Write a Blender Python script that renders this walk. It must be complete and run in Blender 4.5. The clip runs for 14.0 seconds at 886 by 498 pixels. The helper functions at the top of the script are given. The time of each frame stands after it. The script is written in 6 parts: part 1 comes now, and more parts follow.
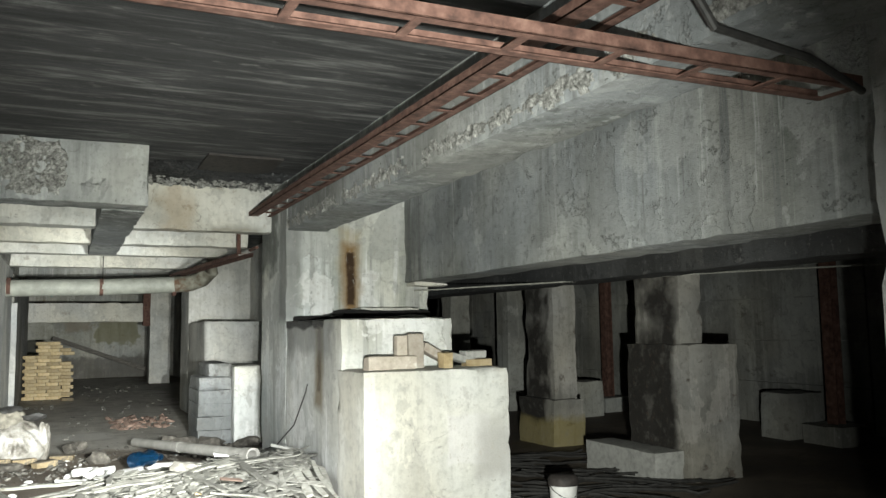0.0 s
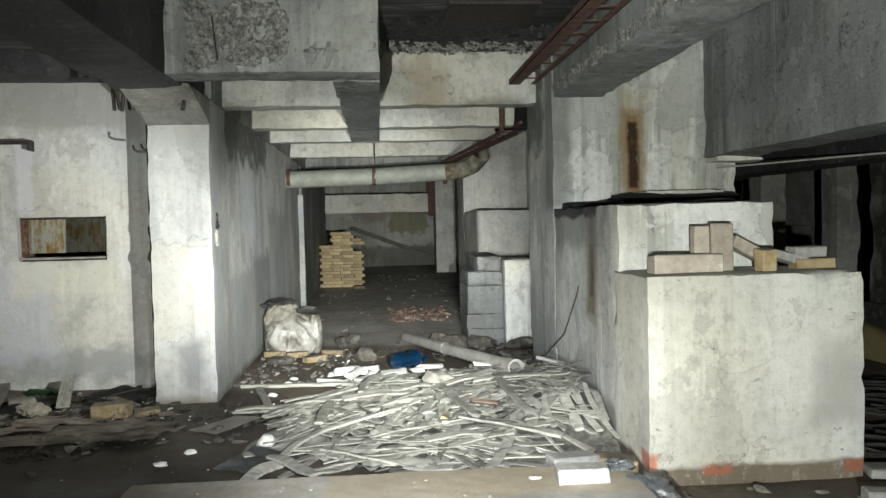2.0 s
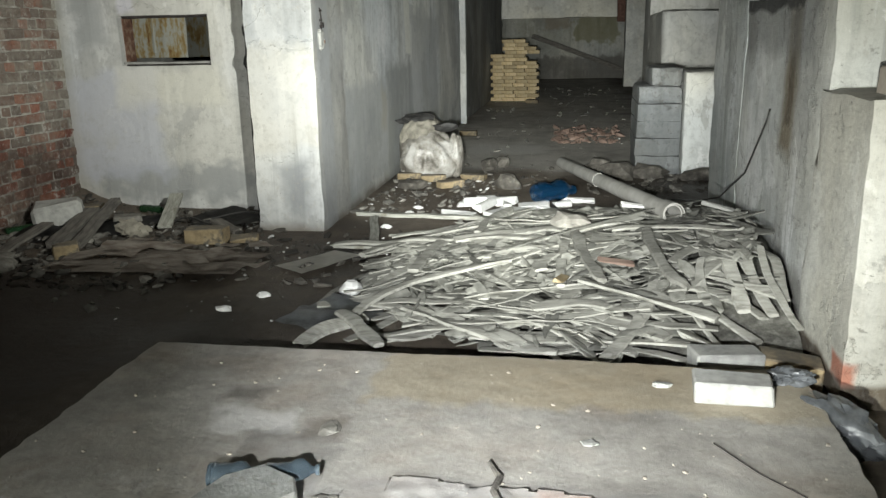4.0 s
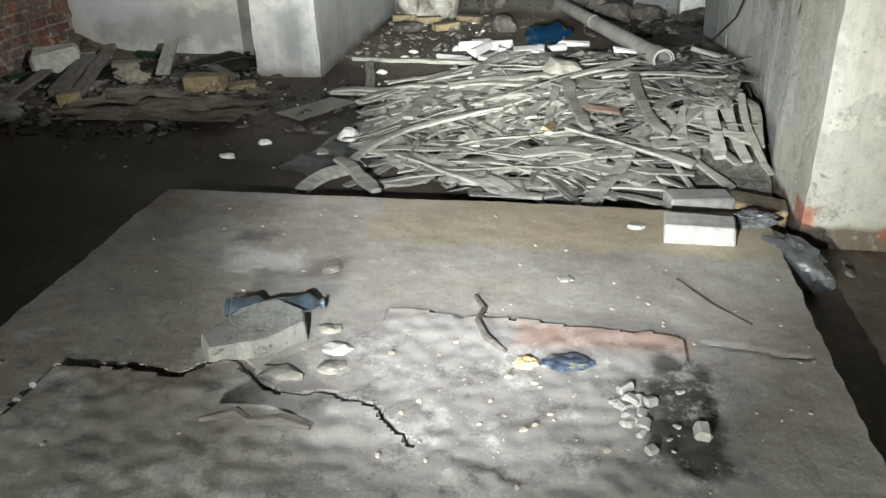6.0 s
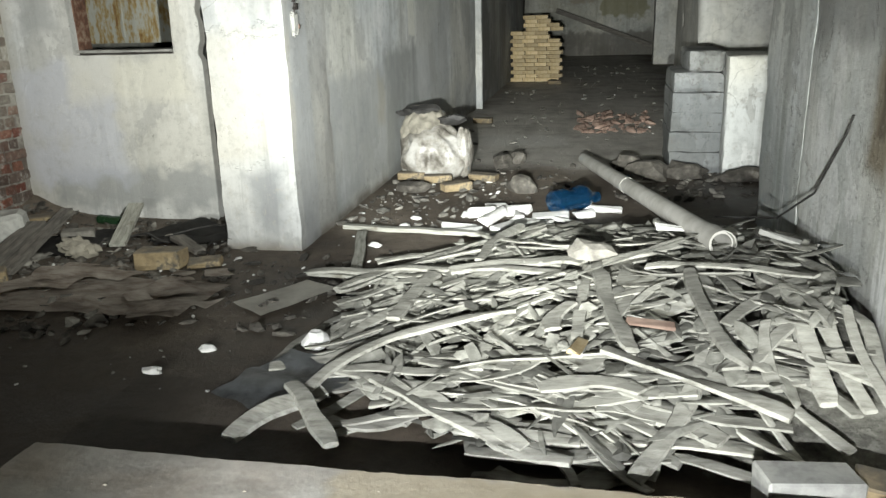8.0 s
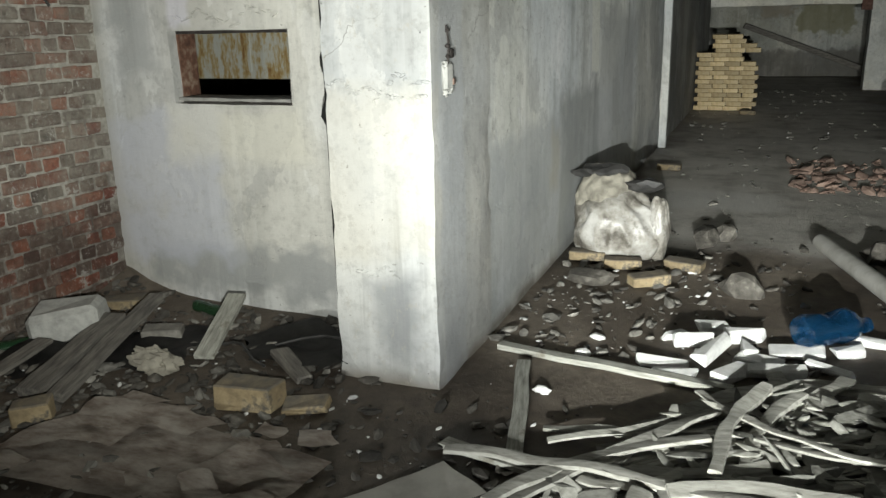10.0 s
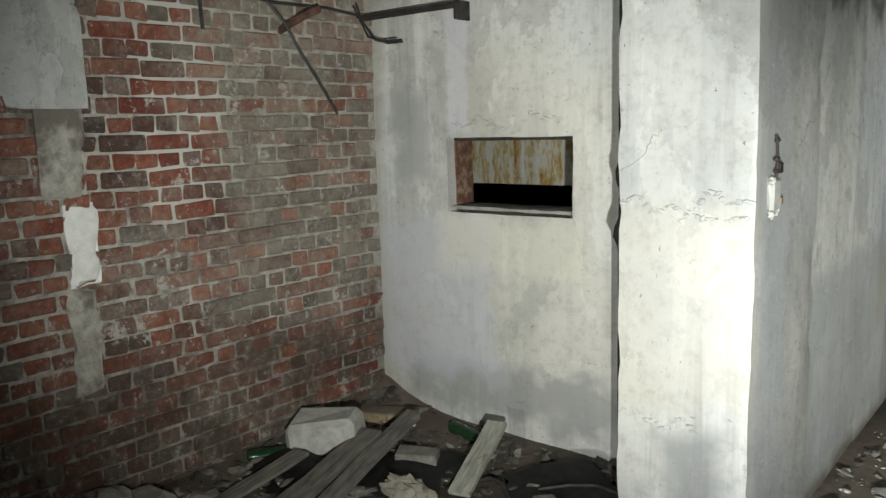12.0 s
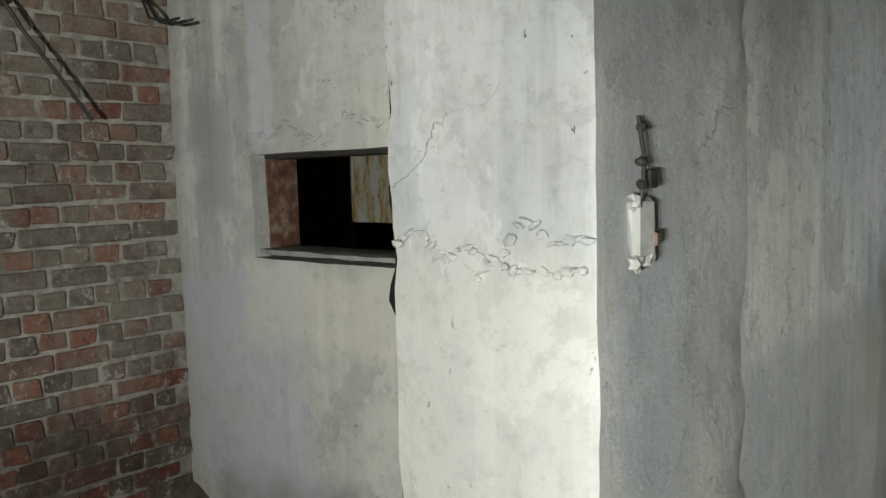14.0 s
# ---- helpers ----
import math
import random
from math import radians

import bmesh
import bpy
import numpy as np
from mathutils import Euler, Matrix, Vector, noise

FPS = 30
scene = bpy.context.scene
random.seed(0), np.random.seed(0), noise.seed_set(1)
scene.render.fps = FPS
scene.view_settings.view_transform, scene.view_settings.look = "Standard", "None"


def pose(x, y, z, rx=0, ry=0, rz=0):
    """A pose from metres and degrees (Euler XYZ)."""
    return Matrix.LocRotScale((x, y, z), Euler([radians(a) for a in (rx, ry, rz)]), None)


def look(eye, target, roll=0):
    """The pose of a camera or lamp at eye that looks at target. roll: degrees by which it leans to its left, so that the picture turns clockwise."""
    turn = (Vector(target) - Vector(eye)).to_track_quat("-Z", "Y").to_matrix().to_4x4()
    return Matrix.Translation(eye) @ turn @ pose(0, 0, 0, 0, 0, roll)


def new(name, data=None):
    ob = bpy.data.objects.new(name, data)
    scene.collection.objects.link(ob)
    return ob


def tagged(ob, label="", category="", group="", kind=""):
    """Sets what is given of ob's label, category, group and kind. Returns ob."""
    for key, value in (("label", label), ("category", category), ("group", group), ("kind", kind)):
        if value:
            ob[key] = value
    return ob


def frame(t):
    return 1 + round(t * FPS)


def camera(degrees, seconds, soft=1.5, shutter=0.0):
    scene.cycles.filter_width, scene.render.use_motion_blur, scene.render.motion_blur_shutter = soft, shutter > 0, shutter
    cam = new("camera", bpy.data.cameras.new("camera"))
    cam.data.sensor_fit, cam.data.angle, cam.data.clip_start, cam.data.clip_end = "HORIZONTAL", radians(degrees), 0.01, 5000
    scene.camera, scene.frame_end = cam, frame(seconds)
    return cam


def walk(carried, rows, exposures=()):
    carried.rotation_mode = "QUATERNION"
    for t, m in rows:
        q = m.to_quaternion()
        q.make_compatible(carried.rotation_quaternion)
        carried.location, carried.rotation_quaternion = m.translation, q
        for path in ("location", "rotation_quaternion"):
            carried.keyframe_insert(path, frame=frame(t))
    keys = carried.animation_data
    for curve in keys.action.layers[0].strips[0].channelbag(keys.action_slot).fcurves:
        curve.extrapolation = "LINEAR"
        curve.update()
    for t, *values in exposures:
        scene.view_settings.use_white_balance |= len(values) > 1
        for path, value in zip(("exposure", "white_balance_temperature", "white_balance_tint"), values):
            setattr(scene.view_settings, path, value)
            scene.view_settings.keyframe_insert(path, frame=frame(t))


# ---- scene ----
cam = camera(58.2, 14.0)
ROWS = [
    (0.0, 0.000, 0.000, 1.590, 95.61, 0.83, -25.32),
    (0.5, 0.113, 0.321, 1.586, 93.01, 0.74, -18.85),
    (1.0, 0.277, 0.705, 1.600, 90.94, 0.94, -13.14),
    (1.5, 0.404, 1.109, 1.575, 89.27, 1.14, -8.44),
    (2.0, 0.605, 1.530, 1.594, 87.98, 1.33, -4.64),
    (2.5, 0.862, 1.991, 1.644, 86.88, 1.44, -0.99),
    (3.0, 0.971, 2.464, 1.604, 84.54, 1.55, 2.77),
    (3.5, 1.037, 2.814, 1.553, 80.33, 1.29, 6.35),
    (4.0, 1.079, 2.877, 1.500, 74.96, 1.18, 9.28),
    (4.2, 1.085, 2.836, 1.471, 72.72, 1.15, 10.11),
    (6.3, 1.150, 2.675, 1.648, 63.40, 1.52, 8.90),
    (6.5, 1.126, 2.703, 1.665, 65.85, 1.64, 8.66),
    (7.0, 1.113, 2.949, 1.572, 70.57, 1.70, 8.55),
    (7.2, 1.171, 3.147, 1.547, 71.50, 2.09, 9.57),
    (9.3, 0.751, 5.098, 1.605, 73.77, 1.06, 12.69),
    (9.5, 0.691, 5.265, 1.652, 73.55, 1.22, 15.01),
    (10.0, 0.498, 5.576, 1.739, 73.99, 1.34, 22.09),
    (10.5, 0.350, 5.771, 1.772, 75.67, 1.52, 29.69),
    (11.0, 0.198, 5.854, 1.808, 77.67, 1.58, 35.05),
    (11.5, 0.105, 5.867, 1.804, 79.72, 1.57, 37.71),
    (12.0, 0.071, 5.938, 1.783, 81.24, 1.61, 39.68),
    (12.5, 0.023, 6.179, 1.738, 82.18, 1.61, 40.75),
    (13.0, -0.012, 6.527, 1.692, 82.96, 1.62, 41.07),
    (13.5, -0.108, 6.964, 1.610, 83.84, 1.64, 41.08),
    (14.0, -0.133, 7.514, 1.614, 84.67, 1.56, 40.45),
]
EXPOSURES = [(0.0, 0.6), (0.5, 0.0), (1.0, -0.1), (1.5, -0.1), (2.0, 0.1), (3.0, 0.2), (3.5, 0.05), (4.2, -0.15), (6.3, -0.2), (7.2, 0.05), (9.3, 0.45), (10.0, 0.0), (11.0, -0.12), (12.0, -0.05), (12.5, -0.08), (13.2, -0.35), (14.0, -0.6)]
walk(cam, [(t, pose(x, y, z, rx, ry, rz)) for t, x, y, z, rx, ry, rz in ROWS], EXPOSURES)

# ---- light: six fixed spots, all lit, stand in for the walker's one moving torch ----
world = bpy.data.worlds.new("world")
scene.world = world
world.use_nodes = True
world.node_tree.nodes["Background"].inputs[0].default_value = (0.8, 0.9, 1.0, 1)
world.node_tree.nodes["Background"].inputs[1].default_value = 0.0015


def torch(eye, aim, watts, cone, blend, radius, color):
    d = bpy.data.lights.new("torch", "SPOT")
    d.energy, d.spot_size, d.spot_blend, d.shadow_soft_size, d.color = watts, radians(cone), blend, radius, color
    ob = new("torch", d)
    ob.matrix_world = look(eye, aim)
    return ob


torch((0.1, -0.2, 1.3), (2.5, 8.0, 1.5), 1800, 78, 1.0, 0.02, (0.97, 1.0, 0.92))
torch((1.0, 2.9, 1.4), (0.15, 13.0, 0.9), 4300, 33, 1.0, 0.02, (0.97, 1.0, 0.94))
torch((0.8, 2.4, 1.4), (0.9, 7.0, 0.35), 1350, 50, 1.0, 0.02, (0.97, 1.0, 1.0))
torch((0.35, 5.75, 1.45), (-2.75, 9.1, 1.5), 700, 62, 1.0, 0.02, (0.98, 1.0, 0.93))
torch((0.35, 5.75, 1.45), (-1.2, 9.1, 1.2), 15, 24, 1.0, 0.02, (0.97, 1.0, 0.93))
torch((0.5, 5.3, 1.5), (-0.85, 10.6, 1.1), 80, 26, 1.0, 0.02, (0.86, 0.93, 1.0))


# ---- node and mesh helpers ----
def add(nt, kind, ins=(), **props):
    n = nt.nodes.new(kind)
    for k, v in props.items():
        setattr(n, k, v)
    for k, v in dict(ins).items():
        if isinstance(v, bpy.types.NodeSocket):
            nt.links.new(v, n.inputs[k])
        else:
            n.inputs[k].default_value = v
    return n


def fresh(name, rough=0.9, metal=0.0):
    m = bpy.data.materials.new(name)
    m.use_nodes = True
    nt = m.node_tree
    b = nt.nodes["Principled BSDF"]
    b.inputs["Roughness"].default_value = rough
    b.inputs["Metallic"].default_value = metal
    pos = add(nt, "ShaderNodeTexCoord").outputs["Object"]
    return m, nt, b, pos


def fac(nt, vec, scale, detail=4.0, rough=0.6, squash=(1, 1, 1), warp=0.0):
    mp = add(nt, "ShaderNodeMapping", {"Vector": vec, "Scale": squash}).outputs[0]
    return add(nt, "ShaderNodeTexNoise", {"Vector": mp, "Scale": scale, "Detail": detail, "Roughness": rough, "Distortion": warp}).outputs["Fac"]


def ramp(nt, f, stops):
    r = add(nt, "ShaderNodeValToRGB", {"Fac": f})
    e = r.color_ramp.elements
    while len(e) < len(stops):
        e.new(0.5)
    for k, (p, c) in enumerate(stops):
        e[k].position = p
        e[k].color = (*c, 1) if len(c) == 3 else c
    return r.outputs["Color"]


def grey(v):
    return (v, v, v)


def blend(nt, f, a, b, mode="MIX"):
    n = add(nt, "ShaderNodeMix", data_type="RGBA", blend_type=mode)
    for k, v in ((0, f), (6, a), (7, b)):
        if isinstance(v, bpy.types.NodeSocket):
            nt.links.new(v, n.inputs[k])
        else:
            n.inputs[k].default_value = v if k == 0 else (*v, 1)
    return n.outputs[2]


def calc(nt, op, a, b=0.0):
    n = add(nt, "ShaderNodeMath", operation=op)
    for k, v in ((0, a), (1, b)):
        if isinstance(v, bpy.types.NodeSocket):
            nt.links.new(v, n.inputs[k])
        else:
            n.inputs[k].default_value = v
    return n.outputs[0]


def patch_mask(nt, pos, box, edge=0.05, wobble=0.12, scale=5.0):
    """1 inside a box with a ragged edge: the shape of one stain or painted shade."""
    nz = add(nt, "ShaderNodeTexNoise", {"Vector": pos, "Scale": scale, "Detail": 5.0}).outputs["Color"]
    off = add(nt, "ShaderNodeVectorMath", {0: nz, 1: (0.5, 0.5, 0.5)}, operation="SUBTRACT").outputs[0]
    off = add(nt, "ShaderNodeVectorMath", {0: off, "Scale": wobble * 2}, operation="SCALE").outputs[0]
    p = add(nt, "ShaderNodeVectorMath", {0: pos, 1: off}, operation="ADD").outputs[0]
    s = add(nt, "ShaderNodeSeparateXYZ", {0: p})
    f = None
    for k in range(3):
        for lo, hi in ((box[2 * k] - edge, box[2 * k] + edge), (box[2 * k + 1] + edge, box[2 * k + 1] - edge)):
            g = add(nt, "ShaderNodeMapRange", {"Value": s.outputs[k], "From Min": lo, "From Max": hi}).outputs[0]
            f = g if f is None else calc(nt, "MINIMUM", f, g)
    return f


def bump(nt, b, h, strength=0.4, dist=0.01):
    nt.links.new(add(nt, "ShaderNodeBump", {"Height": h, "Strength": strength, "Distance": dist}).outputs[0], b.inputs["Normal"])


def wall_mat(name, dark, mid, light, stains_and_shade=(), streak=0.3, spots=0.5, spot=(0.3, 0.28, 0.25), rough=0.92, relief=0.5, coats=0.42):
    """Old whitewash or cement: clouded, streaked downwards, flaked in spots, pitted."""
    m, nt, b, pos = fresh(name, rough)
    big = fac(nt, pos, 0.8, 4, 0.5, warp=0.4)
    col = blend(nt, 0.7, mid, ramp(nt, big, [(0.36, dark), (0.5, mid), (0.64, light)]))
    hue = ramp(nt, fac(nt, pos, 0.65, 3, 0.5), [(0.4, (0.93, 0.96, 1.0)), (0.6, (1.0, 0.985, 0.93))])
    col = blend(nt, 0.9, col, hue, "MULTIPLY")
    run = fac(nt, pos, 9.0, 6, 0.65, (1, 1, 0.045))
    where = ramp(nt, fac(nt, pos, 1.1, 4, 0.6, (1, 1, 0.5)), [(0.4, grey(0.15)), (0.62, grey(1))])
    dark_run = calc(nt, "MULTIPLY", ramp(nt, run, [(0.53, grey(0)), (0.62, grey(1))]), calc(nt, "MULTIPLY", where, streak * 1.3))
    col = blend(nt, dark_run, col, tuple(c * 0.5 for c in mid))
    wide = fac(nt, pos, 3.4, 8, 0.7, (1, 1, 0.05), 0.2)
    wide_run = calc(nt, "MULTIPLY", ramp(nt, wide, [(0.5, grey(0)), (0.6, grey(1))]), calc(nt, "MULTIPLY", where, min(0.8, streak * 0.9)))
    col = blend(nt, wide_run, col, tuple(c * k for c, k in zip(mid, (0.42, 0.44, 0.4))))
    pale_run = calc(nt, "MULTIPLY", ramp(nt, run, [(0.38, grey(1)), (0.44, grey(0))]), calc(nt, "MULTIPLY", where, streak * 0.9))
    col = blend(nt, pale_run, col, tuple(min(0.85, c * 1.2) for c in light))
    fine = fac(nt, pos, 14.0, 9, 0.75)
    layer = fac(nt, pos, 1.3, 13, 0.66, (1, 1, 0.75), 0.3)
    worn_off = ramp(nt, layer, [(0.545, grey(0)), (0.552, grey(1))])
    col = blend(nt, calc(nt, "MULTIPLY", worn_off, coats), col, tuple(c * 0.62 for c in mid))
    fresh_coat = ramp(nt, layer, [(0.418, grey(1)), (0.425, grey(0))])
    col = blend(nt, calc(nt, "MULTIPLY", fresh_coat, coats * 0.8), col, tuple(min(0.82, c * 1.12) for c in light))
    flake = ramp(nt, fac(nt, pos, 2.6, 12, 0.72, (1, 1, 1.5)), [(0.62, grey(0)), (0.632, grey(1))])
    col = blend(nt, calc(nt, "MULTIPLY", flake, spots), col, spot)
    col = blend(nt, 0.42, col, ramp(nt, fine, [(0.34, grey(0.5)), (0.5, grey(1.0)), (0.66, grey(1.12))]), "MULTIPLY")
    pit = ramp(nt, fac(nt, pos, 38.0, 4, 0.7, (1, 1, 0.55)), [(0.285, grey(0.1)), (0.308, grey(1))])
    col = blend(nt, 0.85, col, pit, "MULTIPLY")
    nick = ramp(nt, fac(nt, pos, 13.0, 8, 0.7, (1, 1, 2.2)), [(0.645, grey(0)), (0.657, grey(1))])
    col = blend(nt, calc(nt, "MULTIPLY", nick, 0.5), col, tuple(c * 0.4 for c in spot))
    for box, c, strength, wob in stains_and_shade:
        f = calc(nt, "MULTIPLY", patch_mask(nt, pos, box, 0.015 if wob < 0.07 else 0.05, wob, 3.2 if wob > 0.05 else 6.0), strength)
        f = calc(nt, "MULTIPLY", f, ramp(nt, fac(nt, pos, 7.0, 7, 0.75), [(0.34, grey(0.7)), (0.48, grey(1))]))
        col = blend(nt, f, col, c)
    wob = add(nt, "ShaderNodeTexNoise", {"Vector": pos, "Scale": 3.0, "Detail": 6.0}).outputs["Color"]
    bent = add(nt, "ShaderNodeVectorMath", {0: wob, "Scale": 0.5}, operation="SCALE").outputs[0]
    bent = add(nt, "ShaderNodeVectorMath", {0: pos, 1: bent}, operation="ADD").outputs[0]
    edge = add(nt, "ShaderNodeTexVoronoi", {"Vector": bent, "Scale": 1.15}, feature="DISTANCE_TO_EDGE").outputs["Distance"]
    crack = ramp(nt, edge, [(0.0008, grey(1)), (0.0032, grey(0))])
    crack = calc(nt, "MULTIPLY", crack, ramp(nt, fac(nt, pos, 0.9, 3), [(0.52, grey(0)), (0.6, grey(0.7))]))
    col = blend(nt, crack, col, (0.1, 0.095, 0.085))
    scuff = ramp(nt, fac(nt, pos, 22.0, 10, 0.8, (1, 1, 0.6)), [(0.58, grey(0)), (0.61, grey(1))])
    col = blend(nt, calc(nt, "MULTIPLY", scuff, 0.5), col, spot)
    nt.links.new(col, b.inputs["Base Color"])
    h = calc(nt, "ADD", calc(nt, "MULTIPLY", fine, 0.7), calc(nt, "MULTIPLY", pit, 0.35))
    h = calc(nt, "SUBTRACT", h, calc(nt, "MULTIPLY", nick, 0.4))
    h = calc(nt, "SUBTRACT", h, calc(nt, "MULTIPLY", worn_off, coats * 0.5))
    h = calc(nt, "ADD", h, calc(nt, "MULTIPLY", fac(nt, pos, 70.0, 4, 0.6), 0.3))
    h = calc(nt, "SUBTRACT", h, calc(nt, "MULTIPLY", flake, 0.3))
    bump(nt, b, h, relief * 1.5, 0.014)
    return m


def grain_mat(name, stops, scale, squash=(1, 1, 1), rough=0.85, metal=0.0, relief=0.3, dist=0.004, vary=0.0, island=False, second=None):
    """A material of one ramped noise, varied from piece to piece."""
    m, nt, b, pos = fresh(name, rough, metal)
    f = fac(nt, pos, scale, 7, 0.65, squash)
    col = ramp(nt, f, stops)
    if second:
        col = blend(nt, ramp(nt, fac(nt, pos, second[0], 6, 0.7), [(second[1], grey(0)), (second[1] + 0.08, grey(1))]), col, second[2])
    if vary:
        r = add(nt, "ShaderNodeNewGeometry").outputs["Random Per Island"] if island else add(nt, "ShaderNodeObjectInfo").outputs["Random"]
        v = add(nt, "ShaderNodeMapRange", {"Value": r, "To Min": 1 - vary, "To Max": 1 + vary * 0.6}).outputs[0]
        col = blend(nt, 1.0, col, add(nt, "ShaderNodeCombineColor", {0: v, 1: v, 2: v}).outputs[0], "MULTIPLY")
    nt.links.new(col, b.inputs["Base Color"])
    bump(nt, b, f, relief, dist)
    return m


def mesh_of(name, bm, mat, smooth=None):
    me = bpy.data.meshes.new(name)
    bmesh.ops.recalc_face_normals(bm, faces=bm.faces)
    bm.to_mesh(me)
    bm.free()
    for m in mat if isinstance(mat, (list, tuple)) else (mat,):
        me.materials.append(m)
    if smooth is not None:
        for p in me.polygons:
            p.use_smooth = True
        me.set_sharp_from_angle(angle=radians(smooth))
    return me


def part(name, bm, mat, parent=None, label="", smooth=None, at=None):
    ob = new(name, mesh_of(name, bm, mat, smooth))
    if parent is not None:
        ob.parent = parent
    if at is not None:
        ob.matrix_basis = at
    return tagged(ob, label)


def thing(name, label, category, at=None, group=""):
    ob = tagged(new(name), label, category, group)
    ob.empty_display_size = 0.1
    if at is not None:
        ob.matrix_basis = at
    return ob


def lattice(bm, lo, hi, step):
    """The skin of a box as a grid; returns the vertices with how many of the box's sides each lies on."""
    cnt = [max(1, round((hi[k] - lo[k]) / step)) for k in range(3)]
    made = {}

    def vert(i):
        if i not in made:
            made[i] = bm.verts.new([lo[k] + (hi[k] - lo[k]) * i[k] / cnt[k] for k in range(3)])
        return made[i]

    for k in range(3):
        a, c = [j for j in range(3) if j != k]
        for side in (0, cnt[k]):
            for u in range(cnt[a]):
                for v in range(cnt[c]):
                    quad = []
                    for du, dv in ((0, 0), (1, 0), (1, 1), (0, 1)):
                        i = [0, 0, 0]
                        i[k], i[a], i[c] = side, u + du, v + dv
                        quad.append(vert(tuple(i)))
                    bm.faces.new(quad)
    return [(v, i, cnt) for i, v in made.items()]


def worn(bm, lo, hi, step, amp, chip):
    mid = [(lo[k] + hi[k]) / 2 for k in range(3)]
    for v, i, cnt in lattice(bm, lo, hi, step):
        p = v.co.copy()
        on = [k for k in range(3) if i[k] in (0, cnt[k])]
        v.co += noise.noise_vector(p * 2.1) * amp + noise.noise_vector(p * 7.7) * amp * 0.5
        if len(on) >= 2:
            c = 0.12 * chip + max(0.0, noise.noise(p * 4.3 + Vector((7, 3, 1))) + 0.5 * noise.noise(p * 13.0)) * chip
            for k in on:
                v.co[k] += c if p[k] < mid[k] else -c


def rough_box(name, x0, x1, y0, y1, z0, z1, mat, step=0.12, amp=0.006, chip=0.02, parent=None, label=""):
    bm = bmesh.new()
    worn(bm, (x0, y0, z0), (x1, y1, z1), step, amp, chip)
    return part(name, bm, mat, parent, label, 50)


def structure(ob, label, category):
    return tagged(ob, label, category, kind="structure")


def tube(bm, pts, r, sides=8, closed=False, taper=None):
    """A round tube along points."""
    rings = []
    pts = [Vector(p) for p in pts]
    for k, p in enumerate(pts):
        d = (pts[min(k + 1, len(pts) - 1)] - pts[max(k - 1, 0)]).normalized()
        up = Vector((0, 0, 1)) if abs(d.z) < 0.9 else Vector((1, 0, 0))
        a = d.cross(up).normalized()
        c = d.cross(a)
        rr = r if taper is None else r * taper[k]
        rings.append([bm.verts.new(p + (a * math.cos(2 * math.pi * s / sides) + c * math.sin(2 * math.pi * s / sides)) * rr) for s in range(sides)])
    for q, w in zip(rings, rings[1:]):
        for s in range(sides):
            bm.faces.new((q[s], q[(s + 1) % sides], w[(s + 1) % sides], w[s]))
    if not closed:
        bm.faces.new(rings[0][::-1])
        bm.faces.new(rings[-1])
    return rings


def block(bm, m, size, bevel=0.006, jag=0.0):
    """A bevelled block of the given size, its base at the origin of m."""
    got = bmesh.ops.create_cube(bm, size=1, matrix=m @ Matrix.Translation((0, 0, size[2] / 2)) @ Matrix.Diagonal((*size, 1)))
    if jag:
        for v in got["verts"]:
            v.co += Vector((random.uniform(-jag, jag), random.uniform(-jag, jag), random.uniform(-jag, jag)))
    es = list({e for v in got["verts"] for e in v.link_edges})
    if bevel:
        bmesh.ops.bevel(bm, geom=es, offset=bevel, segments=1, affect="EDGES", profile=0.5)


def lump(bm, m, r, seed, rough=0.35, sub=2):
    """An angular broken stone."""
    got = bmesh.ops.create_icosphere(bm, subdivisions=sub, radius=1)
    for v in got["verts"]:
        p = v.co.copy()
        k = 1 + rough * noise.noise(p * 1.4 + Vector((seed, seed * 0.7, 0))) + 0.3 * rough * noise.noise(p * 4 + Vector((0, seed, 3)))
        v.co = m @ Vector((p.x * k * r[0], p.y * k * r[1], p.z * k * r[2]))
    return got["verts"]


# ---- materials ----
WHITE = wall_mat("whitewash", (0.38, 0.38, 0.37), (0.54, 0.54, 0.52), (0.66, 0.66, 0.64), streak=0.25, spots=0.35, spot=(0.42, 0.4, 0.36))
PILLARM = wall_mat("pillar_whitewash", (0.42, 0.42, 0.41), (0.56, 0.56, 0.545), (0.66, 0.66, 0.64), streak=0.3, spots=0.35, spot=(0.45, 0.43, 0.38), relief=0.22, stains_and_shade=[
    ((-1.5, -0.8, 8.7, 9.7, -0.1, 0.05), (0.2, 0.18, 0.15), 0.9, 0.09),
    ((-1.5, -0.8, 8.7, 8.95, 0.62, 1.42), (0.62, 0.58, 0.48), 0.35, 0.2),
    ((-1.2, -1.02, 8.7, 8.95, 0.16, 0.5), (0.28, 0.29, 0.3), 0.7, 0.2),
    ((-1.46, -0.8, 8.7, 8.95, 2.3, 2.8), (0.4, 0.4, 0.39), 0.5, 0.14),
    ((-0.95, -0.8, 8.93, 9.24, -0.1, 3.0), (0.46, 0.48, 0.5), 0.5, 0.06)])
